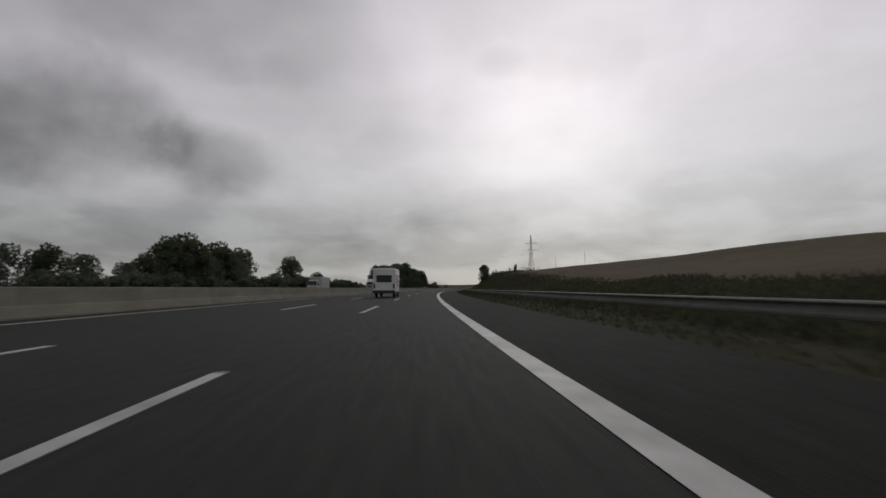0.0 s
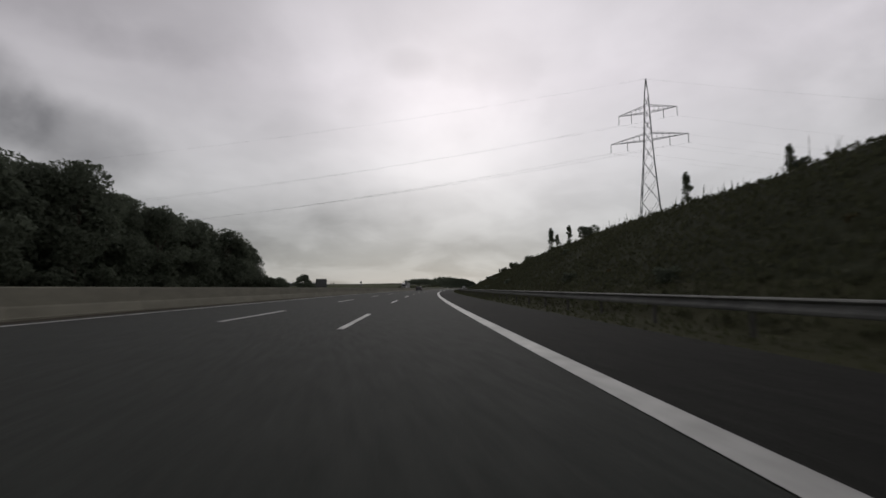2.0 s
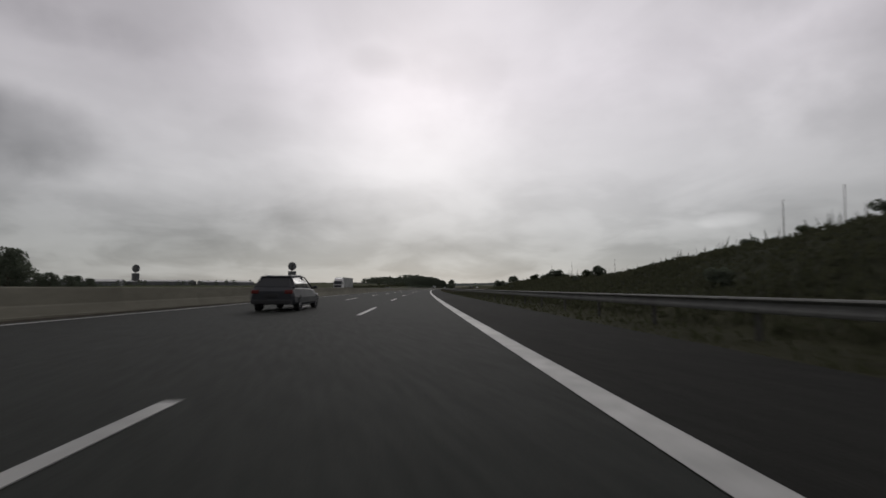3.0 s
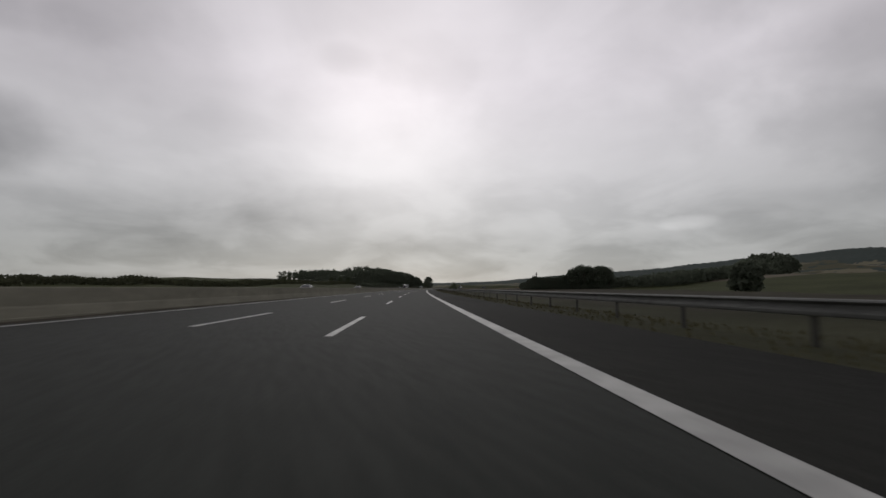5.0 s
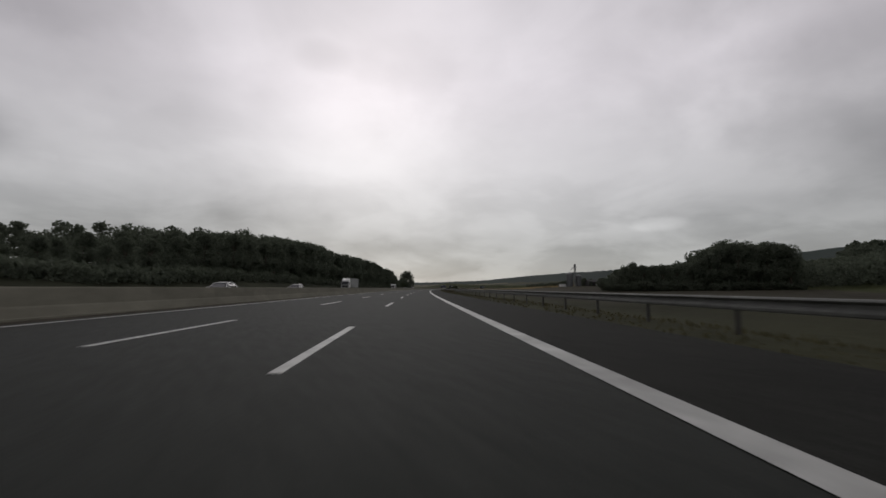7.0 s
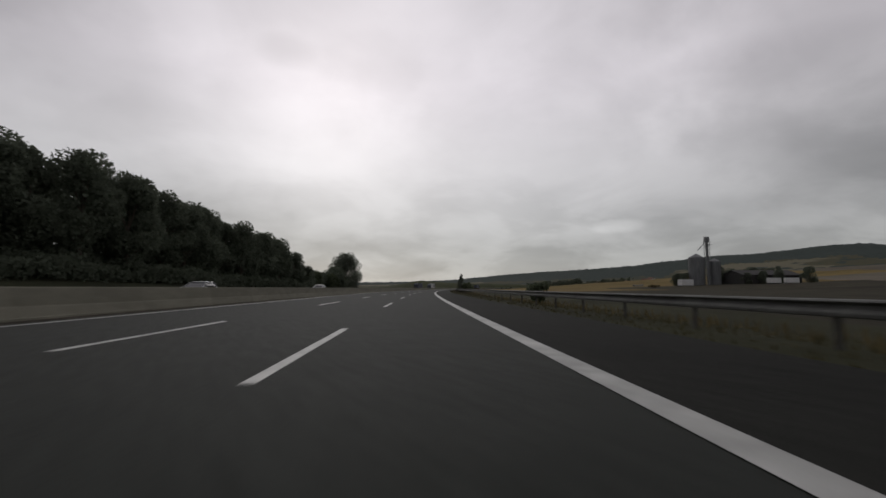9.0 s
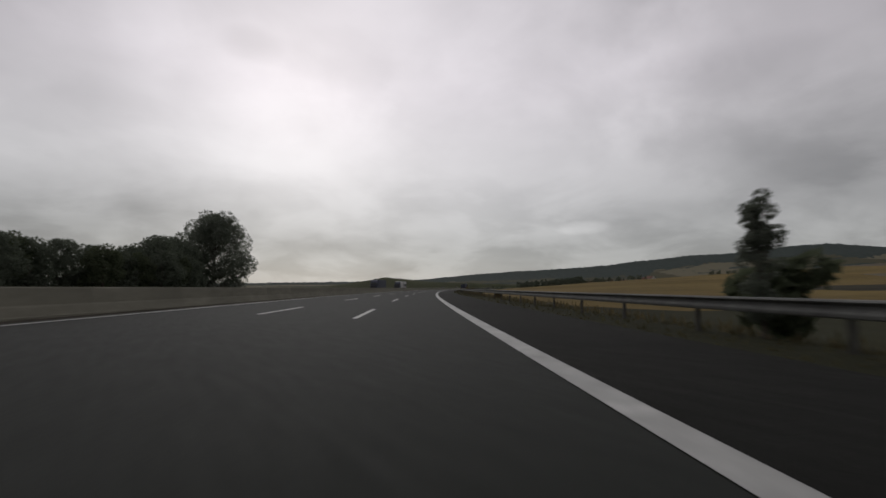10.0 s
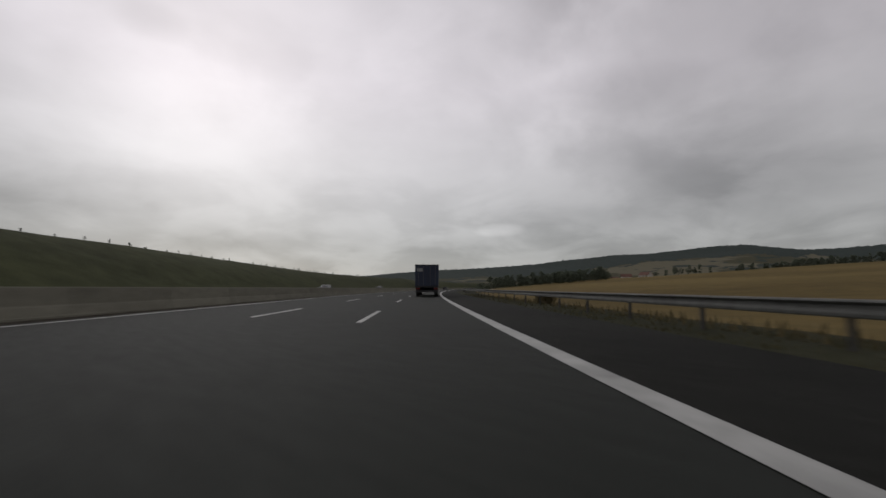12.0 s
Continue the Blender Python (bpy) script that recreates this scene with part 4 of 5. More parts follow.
# ------------------------------------------------------------------ far ridge
def build_ridge():
    cx, cy = place(900, 60)
    az_k = (-20, 5, 25, 32, 36, 43, 47, 52, 55, 58, 60, 64, 68, 72, 74, 76, 79, 82, 91, 110, 150, 190)
    el_k = (0.35, 0.4, 0.75, 1.05, 1.45, 2.0, 2.2, 2.5, 2.85, 3.15, 3.45, 3.6, 3.92, 3.98, 3.75, 3.52, 3.6, 3.7, 3.8, 3.4, 1.5, 0.5)
    az = np.arange(-20, 190, 0.2)
    way = np.concatenate([np.arange(1300, 2500, 48.0), (2500, 2600, 2700, 2800, 2880, 2950, 3000, 3060, 3150, 4200)])
    share = np.interp(way, (1300, 2120, 2500, 2880, 3000, 3150, 4200), (0.0, 0.52, 0.70, 0.94, 1.0, 0.93, 0.0))
    edge_az, edge_k = (-20, 30, 45, 53, 55, 60, 67, 70, 74, 80, 190), (0.36, 0.36, 0.25, 0.27, 0.40, 0.50, 0.52, 0.47, 0.42, 0.40, 0.40)
    verts, faces, slots = [], [], []
    for a in az:
        e = np.interp(a, az_k, el_k) + 0.05 * noise.noise(Vector((a * 0.35, 0, 0))) + 0.04 * noise.noise(Vector((a * 1.9, 5, 0)))
        h = 3000 * math.tan(radians(max(e, 0.1)))
        for r, k in zip(way, share):
            rr = r * (1 + 0.05 * noise.noise(Vector((a * 0.12, r * 0.001, 2))))
            bumpy = noise.noise(Vector((a * 3.3, r * 0.02, 1))) * (6 if k > 0.5 else 2) * (k > 0.05)
            verts.append((cx + rr * math.sin(radians(a)), cy + rr * math.cos(radians(a)), h * k + bumpy))
    n = len(way)
    for i in range(len(az) - 1):
        for j in range(n - 1):
            q = i * n + j
            faces.append((q, q + 1, q + n + 1, q + n))
            ragged = 0.09 * noise.noise(Vector((az[i] * 0.5, way[j] * 0.004, 4.0))) + 0.04 * noise.noise(Vector((az[i] * 2.5, way[j] * 0.01, 8.0)))
            slots.append(0 if way[j] > 2900 or share[j] > np.interp(az[i], edge_az, edge_k) + ragged else 1)
    ob = new("far_ridge", mesh_from("far_ridge", verts, faces, [RIDGE_FOREST, RIDGE_FIELDS], slots, smooth=True))
    return tagged(ob, "long wooded ridge with pale fields on its lower slope", "hill", kind="structure")


build_ridge()


# ------------------------------------------------------------------ vehicles
WHITE = material("white_paint", (0.62, 0.62, 0.61), (0.55, 0.55, 0.54), 0.8, 0.35, stain=0.12, stain_scale=0.7)
GREYSIDE = material("grey_tarpaulin", (0.27, 0.28, 0.27), (0.22, 0.23, 0.22), 1.0, 0.7, stain=0.2, stain_scale=0.4)
REDSIDE = material("red_tarpaulin", (0.115, 0.042, 0.038), (0.075, 0.033, 0.031), 0.6, 0.7, stain=0.3, stain_scale=0.3)
GREENGREY = material("green_grey_tarpaulin", (0.055, 0.058, 0.05), (0.04, 0.042, 0.038), 0.8, 0.7, stain=0.3, stain_scale=0.4)
NAVY = material("navy_tarpaulin", (0.022, 0.032, 0.062), (0.016, 0.022, 0.045), 0.8, 0.6, stain=0.2, stain_scale=0.5)
DARKPAINT = material("dark_car_paint", (0.016, 0.019, 0.024), (0.012, 0.014, 0.018), 1.0, 0.5, stain=0.1)
SILVER = material("silver_paint", (0.42, 0.43, 0.44), (0.36, 0.37, 0.38), 1.0, 0.3, 0.3, stain=0.1)
TYRE = material("tyre_rubber", (0.02, 0.02, 0.02), (0.014, 0.014, 0.014), 6.0, 0.9, bump=0.2)
RIM = material("wheel_metal", (0.38, 0.38, 0.39), (0.28, 0.28, 0.29), 5.0, 0.4, 0.8)
STEELROD = material("dull_steel_rod", (0.12, 0.12, 0.125), (0.09, 0.09, 0.095), 3.0, 0.5, 0.5)
PLASTIC = material("black_plastic", (0.022, 0.022, 0.023), (0.016, 0.016, 0.017), 4.0, 0.6)
LAMP_RED = material("red_lamp", (0.13, 0.014, 0.012), (0.09, 0.01, 0.009), 6.0, 0.25)
LAMP_CLEAR = material("clear_lamp", (0.6, 0.6, 0.58), (0.5, 0.5, 0.5), 6.0, 0.15)
GLASS = material("dark_window_glass", (0.02, 0.023, 0.025), (0.015, 0.017, 0.019), 0.7, 0.2, spec=0.4)
BARGREY = material("dark_lettering", (0.05, 0.05, 0.055), (0.04, 0.04, 0.045), 4.0, 0.6)
ACCENT = material("grey_stripe", (0.12, 0.12, 0.125), (0.09, 0.09, 0.095), 3.0, 0.4)


def wheel(parent, x, y, r, w):
    """A wheel on the axle x, y: tyre with its rim as a part of its own."""
    bm = bmesh.new()
    prof = [(r * 0.62, -w / 2), (r * 0.94, -w / 2), (r, -w * 0.36), (r, w * 0.36), (r * 0.94, w / 2), (r * 0.62, w / 2)]
    n = 20
    rings = []
    for i in range(n):
        a = 2 * math.pi * i / n
        rings.append([bm.verts.new((q, p * math.cos(a), p * math.sin(a))) for p, q in prof])
    for i in range(n):
        for j in range(len(prof) - 1):
            bm.faces.new((rings[i][j], rings[i][j + 1], rings[(i + 1) % n][j + 1], rings[(i + 1) % n][j]))
    tyre = part("wheel", bm, TYRE, parent)
    tyre.location = (x, y, r)
    bm = bmesh.new()
    m = Matrix.Rotation(radians(90), 4, "Y")
    bmesh.ops.create_cone(bm, cap_ends=True, segments=20, radius1=r * 0.63, radius2=r * 0.63, depth=w * 0.7, matrix=m)
    bmesh.ops.create_cone(bm, cap_ends=True, segments=12, radius1=r * 0.2, radius2=r * 0.14, depth=w * 0.95, matrix=m)
    for k in range(5):
        a = 2 * math.pi * k / 5
        tube(bm, (w * 0.36 * (1 if x > 0 else -1), 0, 0), (w * 0.36 * (1 if x > 0 else -1), r * 0.58 * math.cos(a), r * 0.58 * math.sin(a)), r * 0.1, r * 0.08, 5)
    part("rim", bm, RIM, tyre, "metal wheel rim")


def hull(bm, sections):
    """A body lofted along y through outlines: (y, z low, z high, half width low, half width high)."""
    rings = []
    for y, z0, z1, w0, w1 in sections:
        zm = z0 + (z1 - z0) * 0.45
        pts = [(-w0 * 0.94, z0), (-w0, z0 + 0.12 * (z1 - z0)), (-max(w0, w1), zm), (-w1, z1 - 0.10 * (z1 - z0)), (-w1 * 0.9, z1),
               (w1 * 0.9, z1), (w1, z1 - 0.10 * (z1 - z0)), (max(w0, w1), zm), (w0, z0 + 0.12 * (z1 - z0)), (w0 * 0.94, z0)]
        rings.append([bm.verts.new((x, y, z)) for x, z in pts])
    n = len(rings[0])
    for a, b in zip(rings, rings[1:]):
        for j in range(n):
            bm.faces.new((a[j], a[(j + 1) % n], b[(j + 1) % n], b[j]))
    bm.faces.new(rings[0][::-1])
    bm.faces.new(rings[-1])
    return bm


def panel(bm, corners, thick=0.02):
    """A thin slab with these corners, proud of what lies behind it."""
    vs = [Vector(c) for c in corners]
    nrm = (vs[1] - vs[0]).cross(vs[2] - vs[0]).normalized() * thick
    a = [bm.verts.new(v + nrm * 0.5) for v in vs]
    b = [bm.verts.new(v - nrm * 0.5) for v in vs]
    bm.faces.new(a)
    bm.faces.new(b[::-1])
    n = len(vs)
    for i in range(n):
        bm.faces.new((a[i], b[i], b[(i + 1) % n], a[(i + 1) % n]))
    return bm


def make_lorry(name, cab_mat, side_mat, label, lettering=False, top=4.0):
    """An articulated lorry that faces +y; its trailer's rear is at y = 0."""
    root = new(name)
    bm = bmesh.new()
    box(bm, -1.27, 1.27, 0.0, 13.6, 1.15, top, 0.05)
    part("trailer_body", bm, side_mat, root)
    for x in (-0.64, 0.64):
        bm = bmesh.new()
        box(bm, x - 0.61, x + 0.61, -0.04, -0.005, 1.2, top - 0.06, 0.015)
        door = part("rear_door", bm, side_mat, root)
        for k in (-0.27, 0.27):
            bm = bmesh.new()
            tube(bm, (x + k, -0.06, 1.22), (x + k, -0.06, top - 0.1), 0.02, 0.02, 6)
            part("locking_rod", bm, STEELROD, door, "thin steel locking rod")
    bm = bmesh.new()
    box(bm, -1.05, -0.45, -0.052, -0.04, top - 0.75, top - 0.4, 0.0)
    part("notice_plate", bm, GREYSIDE, root, "small pale notice plate")
    bm = bmesh.new()
    box(bm, -1.28, 1.28, -0.05, 0.05, top - 0.1, top + 0.01, 0.02)
    box(bm, -1.28, 1.28, 0.0, 13.62, 1.0, 1.15, 0.02)
    part("trailer_frame", bm, PLASTIC, root)
    bm = bmesh.new()
    box(bm, -1.22, 1.22, -0.02, 0.1, 0.5, 0.68, 0.02)
    box(bm, -1.2, -1.0, 0.3, 0.4, 0.6, 1.1)
    box(bm, 1.0, 1.2, 0.3, 0.4, 0.6, 1.1)
    part("rear_bumper", bm, PLASTIC, root)
    for x in (-0.95, 0.95):
        bm = bmesh.new()
        box(bm, x - 0.22, x + 0.22, -0.09, -0.03, 0.82, 0.96, 0.015)
        part("tail_light", bm, LAMP_RED, root, "red tail light")
    bm = bmesh.new()
    for x in (-1.24, 1.24):
        box(bm, x - 0.02, x + 0.02, 5.2, 9.4, 0.55, 0.98, 0.01)
    part("side_guard", bm, RIM, root, "grey side underrun guard")
    for y in (2.3, 3.6, 4.9):
        for x in (-1.02, 1.02):
            wheel(root, x, y, 0.5, 0.38)
    bm = bmesh.new()
    hull(bm, ((13.95, 0.9, 3.75, 1.24, 1.12), (14.6, 0.55, 3.85, 1.25, 1.12), (15.6, 0.5, 3.6, 1.25, 1.12), (16.1, 0.5, 3.0, 1.25, 1.15), (16.3, 0.55, 1.9, 1.22, 1.18)))
    part("cab", bm, cab_mat, root)
    bm = bmesh.new()
    panel(bm, ((-1.08, 16.33, 1.95), (1.08, 16.33, 1.95), (1.05, 16.12, 2.95), (-1.05, 16.12, 2.95)), 0.03)
    part("windscreen", bm, GLASS, root, "dark windscreen")
    for x in (-1.25, 1.25):
        bm = bmesh.new()
        panel(bm, ((x, 15.0, 1.95), (x, 16.0, 1.95), (x * 0.96, 15.85, 2.75), (x * 0.96, 15.0, 2.75)), 0.03)
        part("side_window", bm, GLASS, root, "dark side window")
        bm = bmesh.new()
        box(bm, x * 1.1 - 0.09, x * 1.1 + 0.09, 16.0, 16.15, 2.1, 2.75, 0.03)
        tube(bm, (x, 15.98, 2.7), (x * 1.1, 16.05, 2.7), 0.025, 0.025, 6)
        part("mirror", bm, PLASTIC, root)
        bm = bmesh.new()
        box(bm, x * 0.78 - 0.17, x * 0.78 + 0.17, 16.28, 16.36, 0.75, 0.98, 0.03)
        part("headlight", bm, LAMP_CLEAR, root, "clear headlight")
    bm = bmesh.new()
    box(bm, -1.0, 1.0, 16.28, 16.36, 1.15, 1.75, 0.03)
    box(bm, -1.24, 1.24, 16.15, 16.38, 0.38, 0.7, 0.05)
    part("grille", bm, PLASTIC, root)
    for y, rr in ((15.4, 0.5), (12.0, 0.5)):
        for x in (-1.02, 1.02):
            wheel(root, x, y, rr, 0.36)
    bm = bmesh.new()
    box(bm, -0.45, 0.45, 9.5, 15.6, 0.7, 1.0, 0.03)
    part("chassis", bm, PLASTIC, root)
    if lettering:
        x = -1.285
        for k, (y0, y1) in enumerate(((0.4, 1.3), (1.5, 2.35), (2.6, 3.5), (3.8, 4.1), (4.4, 5.3), (6.2, 7.3))):
            bm = bmesh.new()
            box(bm, x - 0.01, x + 0.01, y0, y1, 1.75, 3.0 if k < 5 else 3.2, 0.0)
            part("lettering_bar", bm, BARGREY, root, "plain dark bar")
    return tagged(root, label, "lorry")


def make_car(name, paint, label, estate=True):
    """A passenger car that faces +y; middle at the origin."""
    root = new(name)
    bm = bmesh.new()
    hull(bm, ((-2.35, 0.42, 0.82, 0.78, 0.74), (-2.2, 0.30, 0.98, 0.88, 0.80), (-1.2, 0.24, 0.98, 0.92, 0.84), (0.6, 0.24, 0.96, 0.92, 0.84), (1.5, 0.26, 0.88, 0.91, 0.80), (2.15, 0.30, 0.76, 0.86, 0.70), (2.38, 0.38, 0.62, 0.72, 0.6)))
    part("body", bm, paint, root)
    roof_back = -2.05 if estate else -1.5
    bm = bmesh.new()
    hull(bm, ((roof_back - 0.12, 0.9, 1.0, 0.76, 0.72), (roof_back + 0.25, 0.9, 1.40, 0.78, 0.58), (-0.6, 0.9, 1.47, 0.79, 0.60), (0.2, 0.9, 1.42, 0.79, 0.58), (1.15, 0.86, 0.95, 0.76, 0.68)))
    part("cabin", bm, GLASS, root, "dark glazed cabin")
    bm = bmesh.new()
    hull(bm, ((roof_back + 0.2, 1.405, 1.44, 0.58, 0.56), (-0.6, 1.465, 1.50, 0.61, 0.58), (0.25, 1.41, 1.455, 0.58, 0.56)))
    part("roof", bm, paint, root)
    for x in (-1, 1):
        for a, b, r0 in (((x * 0.79, 1.1, 0.94), (x * 0.6, 0.22, 1.43), 0.035), ((x * 0.79, -0.4, 0.96), (x * 0.61, -0.45, 1.46), 0.035), ((x * 0.78, roof_back, 0.96), (x * 0.58, roof_back + 0.3, 1.42), 0.06)):
            bm = bmesh.new()
            tube(bm, a, b, r0, r0 * 0.8, 6)
            part("pillar", bm, paint, root)
        bm = bmesh.new()
        box(bm, x * 0.98 - 0.09, x * 0.98 + 0.09, 0.75, 0.88, 0.92, 1.05, 0.03)
        part("mirror", bm, paint, root)
        bm = bmesh.new()
        box(bm, x * 0.66 - 0.16, x * 0.66 + 0.16, -2.37, -2.2, 0.72, 0.88, 0.03)
        part("tail_light", bm, LAMP_RED, root, "red tail light")
        bm = bmesh.new()
        box(bm, x * 0.62 - 0.16, x * 0.62 + 0.16, 2.16, 2.32, 0.58, 0.7, 0.03)
        part("headlight", bm, LAMP_CLEAR, root, "clear headlight")
        for y in (-1.42, 1.42):
            wheel(root, x * 0.80, y, 0.33, 0.22)
        if estate:
            bm = bmesh.new()
            tube(bm, (x * 0.56, roof_back + 0.4, 1.49), (x * 0.57, 0.1, 1.50), 0.018, 0.018, 6)
            part("roof_rail", bm, RIM, root, "silver roof rail")
    bm = bmesh.new()
    box(bm, -0.8, 0.8, -2.4, -2.2, 0.3, 0.48, 0.04)
    box(bm, -0.26, 0.26, -2.41, -2.37, 0.6, 0.71, 0.005)
    part("rear_bumper", bm, PLASTIC, root)
    return tagged(root, label, "car")


def make_motorhome(name, label):
    """A coach-built motorhome that faces +y; its rear is at y = 0."""
    root = new(name)
    bm = bmesh.new()
    box(bm, -1.12, 1.12, 0.0, 5.0, 0.55, 2.9, 0.12)
    part("living_body", bm, WHITE, root)
    bm = bmesh.new()
    hull(bm, ((4.3, 2.05, 2.98, 1.1, 0.95), (5.6, 2.1, 2.95, 1.08, 0.95), (6.2, 2.15, 2.55, 0.98, 0.8)))
    part("overcab", bm, WHITE, root)
    bm = bmesh.new()
    hull(bm, ((4.9, 0.45, 2.1, 1.0, 0.9), (5.7, 0.42, 2.05, 1.0, 0.88), (6.2, 0.42, 1.3, 1.0, 0.86), (6.85, 0.45, 1.1, 0.92, 0.75)))
    part("cab", bm, WHITE, root)
    bm = bmesh.new()
    panel(bm, ((-0.82, 6.28, 1.28), (0.82, 6.28, 1.28), (0.8, 5.78, 2.05), (-0.8, 5.78, 2.05)), 0.05)
    part("windscreen", bm, GLASS, root, "dark windscreen")
    for x in (-1, 1):
        bm = bmesh.new()
        panel(bm, ((x * 0.99, 5.0, 1.3), (x * 0.99, 6.0, 1.3), (x * 0.94, 5.7, 1.95), (x * 0.94, 5.0, 1.95)), 0.03)
        part("cab_window", bm, GLASS, root, "dark cab window")
        for y0, y1, z0, z1 in ((0.5, 1.2, 1.5, 2.3), (2.4, 3.1, 1.7, 2.2), (3.6, 4.4, 1.55, 2.25)):
            bm = bmesh.new()
            box(bm, x * 1.125 - 0.015, x * 1.125 + 0.015, y0, y1, z0, z1, 0.01)
            part("side_window", bm, GLASS, root, "dark side window")
        bm = bmesh.new()
        panel(bm, ((x * 1.13, 1.4, 2.3), (x * 1.13, 1.9, 2.3), (x * 1.13, 2.9, 1.25), (x * 1.13, 2.3, 1.25)), 0.02)
        panel(bm, ((x * 1.132, 2.3, 1.15), (x * 1.132, 4.9, 1.15), (x * 1.132, 4.9, 1.25), (x * 1.132, 2.3, 1.25)), 0.02)
        part("side_stripe", bm, ACCENT, root, "dark grey decorative stripe")
        bm = bmesh.new()
        box(bm, x * 0.95 - 0.09, x * 0.95 + 0.09, -0.03, 0.02, 0.9, 1.35, 0.02)
        part("tail_light", bm, LAMP_RED, root, "red tail light")
        for y in (1.5, 5.75):
            wheel(root, x * 0.9, y, 0.36, 0.24)
    bm = bmesh.new()
    box(bm, -0.75, 0.75, -0.03, 0.01, 1.5, 2.2, 0.02)
    part("rear_window", bm, GLASS, root, "dark rear window")
    bm = bmesh.new()
    box(bm, -1.1, 1.1, -0.1, 0.1, 0.42, 0.72, 0.04)
    part("rear_bumper", bm, PLASTIC, root)
    return tagged(root, label, "motorhome")


def make_box_truck(name, label):
    """A rigid lorry with a plain box body that faces +y; its rear is at y = 0."""
    root = new(name)
    bm = bmesh.new()
    box(bm, -1.25, 1.25, 0.0, 7.6, 0.95, 3.5, 0.05)
    part("box_body", bm, BOXWHITE, root)
    bm = bmesh.new()
    box(bm, -1.26, 1.26, -0.03, 0.06, 0.93, 3.52, 0.03)
    part("rear_frame", bm, RIM, root)
    bm = bmesh.new()
    box(bm, -0.45, 0.45, 0.2, 9.2, 0.62, 0.95, 0.03)
    box(bm, -1.2, 1.2, 0.02, 0.14, 0.5, 0.66, 0.02)
    part("chassis", bm, PLASTIC, root)
    bm = bmesh.new()
    hull(bm, ((7.75, 0.75, 2.75, 1.15, 1.0), (8.4, 0.5, 2.8, 1.16, 1.0), (9.2, 0.48, 2.62, 1.16, 1.0), (9.75, 0.48, 1.75, 1.15, 1.05), (9.95, 0.5, 1.3, 1.1, 1.0)))
    part("cab", bm, BOXWHITE, root)
    bm = bmesh.new()
    panel(bm, ((-1.0, 9.8, 1.62), (1.0, 9.8, 1.62), (0.92, 9.3, 2.5), (-0.92, 9.3, 2.5)), 0.05)
    part("windscreen", bm, GLASS, root, "dark windscreen")
    bm = bmesh.new()
    box(bm, -1.12, 1.12, 9.85, 10.0, 0.4, 0.75, 0.04)
    part("front_bumper", bm, PLASTIC, root)
    for x in (-1, 1):
        bm = bmesh.new()
        panel(bm, ((x * 1.17, 8.35, 1.55), (x * 1.17, 9.35, 1.55), (x * 1.06, 9.1, 2.4), (x * 1.06, 8.35, 2.4)), 0.04)
        part("side_window", bm, GLASS, root, "dark cab side window")
        bm = bmesh.new()
        box(bm, x * 1.3 - 0.07, x * 1.3 + 0.07, 9.35, 9.5, 1.7, 2.3, 0.03)
        tube(bm, (x * 1.08, 9.4, 2.25), (x * 1.3, 9.42, 2.25), 0.02, 0.02, 6)
        part("mirror", bm, PLASTIC, root)
        bm = bmesh.new()
        box(bm, x * 0.85 - 0.16, x * 0.85 + 0.16, 9.9, 10.02, 0.85, 1.05, 0.03)
        part("headlight", bm, LAMP_CLEAR, root, "clear headlight")
        bm = bmesh.new()
        box(bm, x * 0.95 - 0.18, x * 0.95 + 0.18, -0.05, 0.02, 0.7, 0.84, 0.015)
        part("tail_light", bm, LAMP_RED, root, "red tail light")
        bm = bmesh.new()
        box(bm, x * 1.26 - 0.012, x * 1.26 + 0.012, 6.2, 6.75, 1.1, 2.6, 0.005)
        part("body_door", bm, ACCENT, root, "dark door in the box body's side")
        for y in (1.9, 8.7):
            wheel(root, x * 0.95, y, 0.46, 0.34)
    return tagged(root, label, "lorry")


BOXWHITE = material("dull_white_paint", (0.36, 0.36, 0.355), (0.30, 0.30, 0.295), 0.8, 0.5, stain=0.2, stain_scale=0.5)
lorry_grey = make_lorry("lorry", WHITE, GREYSIDE, "articulated lorry with white cab and plain grey trailer")
lorry_red = make_lorry("lorry", WHITE, REDSIDE, "articulated lorry with white cab and dull red trailer")
bm = bmesh.new()
box(bm, -1.28, 1.28, 7.2, 13.58, 1.2, 3.96, 0.03)
part("front_panel", bm, GREENGREY, lorry_red, "dull dark green-grey front half of the tarpaulin")
lorry_navy = make_lorry("lorry", NAVY, NAVY, "dark blue articulated lorry on the opposite carriageway")
lorry_white = make_lorry("lorry", NAVY, WHITE, "white trailer with dark lettering bars behind a dark cab", True)
lorry_ahead = make_lorry("lorry", NAVY, NAVY, "dark lorry", top=3.45)
lorry_ahead.matrix_basis = on_road(1474.5, -1.7, 0.0)
tagged(lorry_ahead, "dark blue articulated lorry seen from behind in the slow lane", "lorry", "lorries")


def oncoming(ob, s_rear, u, group):
    """Sets a vehicle facing the camera's way of coming, its rear at s_rear."""
    ob.matrix_basis = on_road(s_rear, u, 0.0, 180)
    return tagged(ob, group=group)


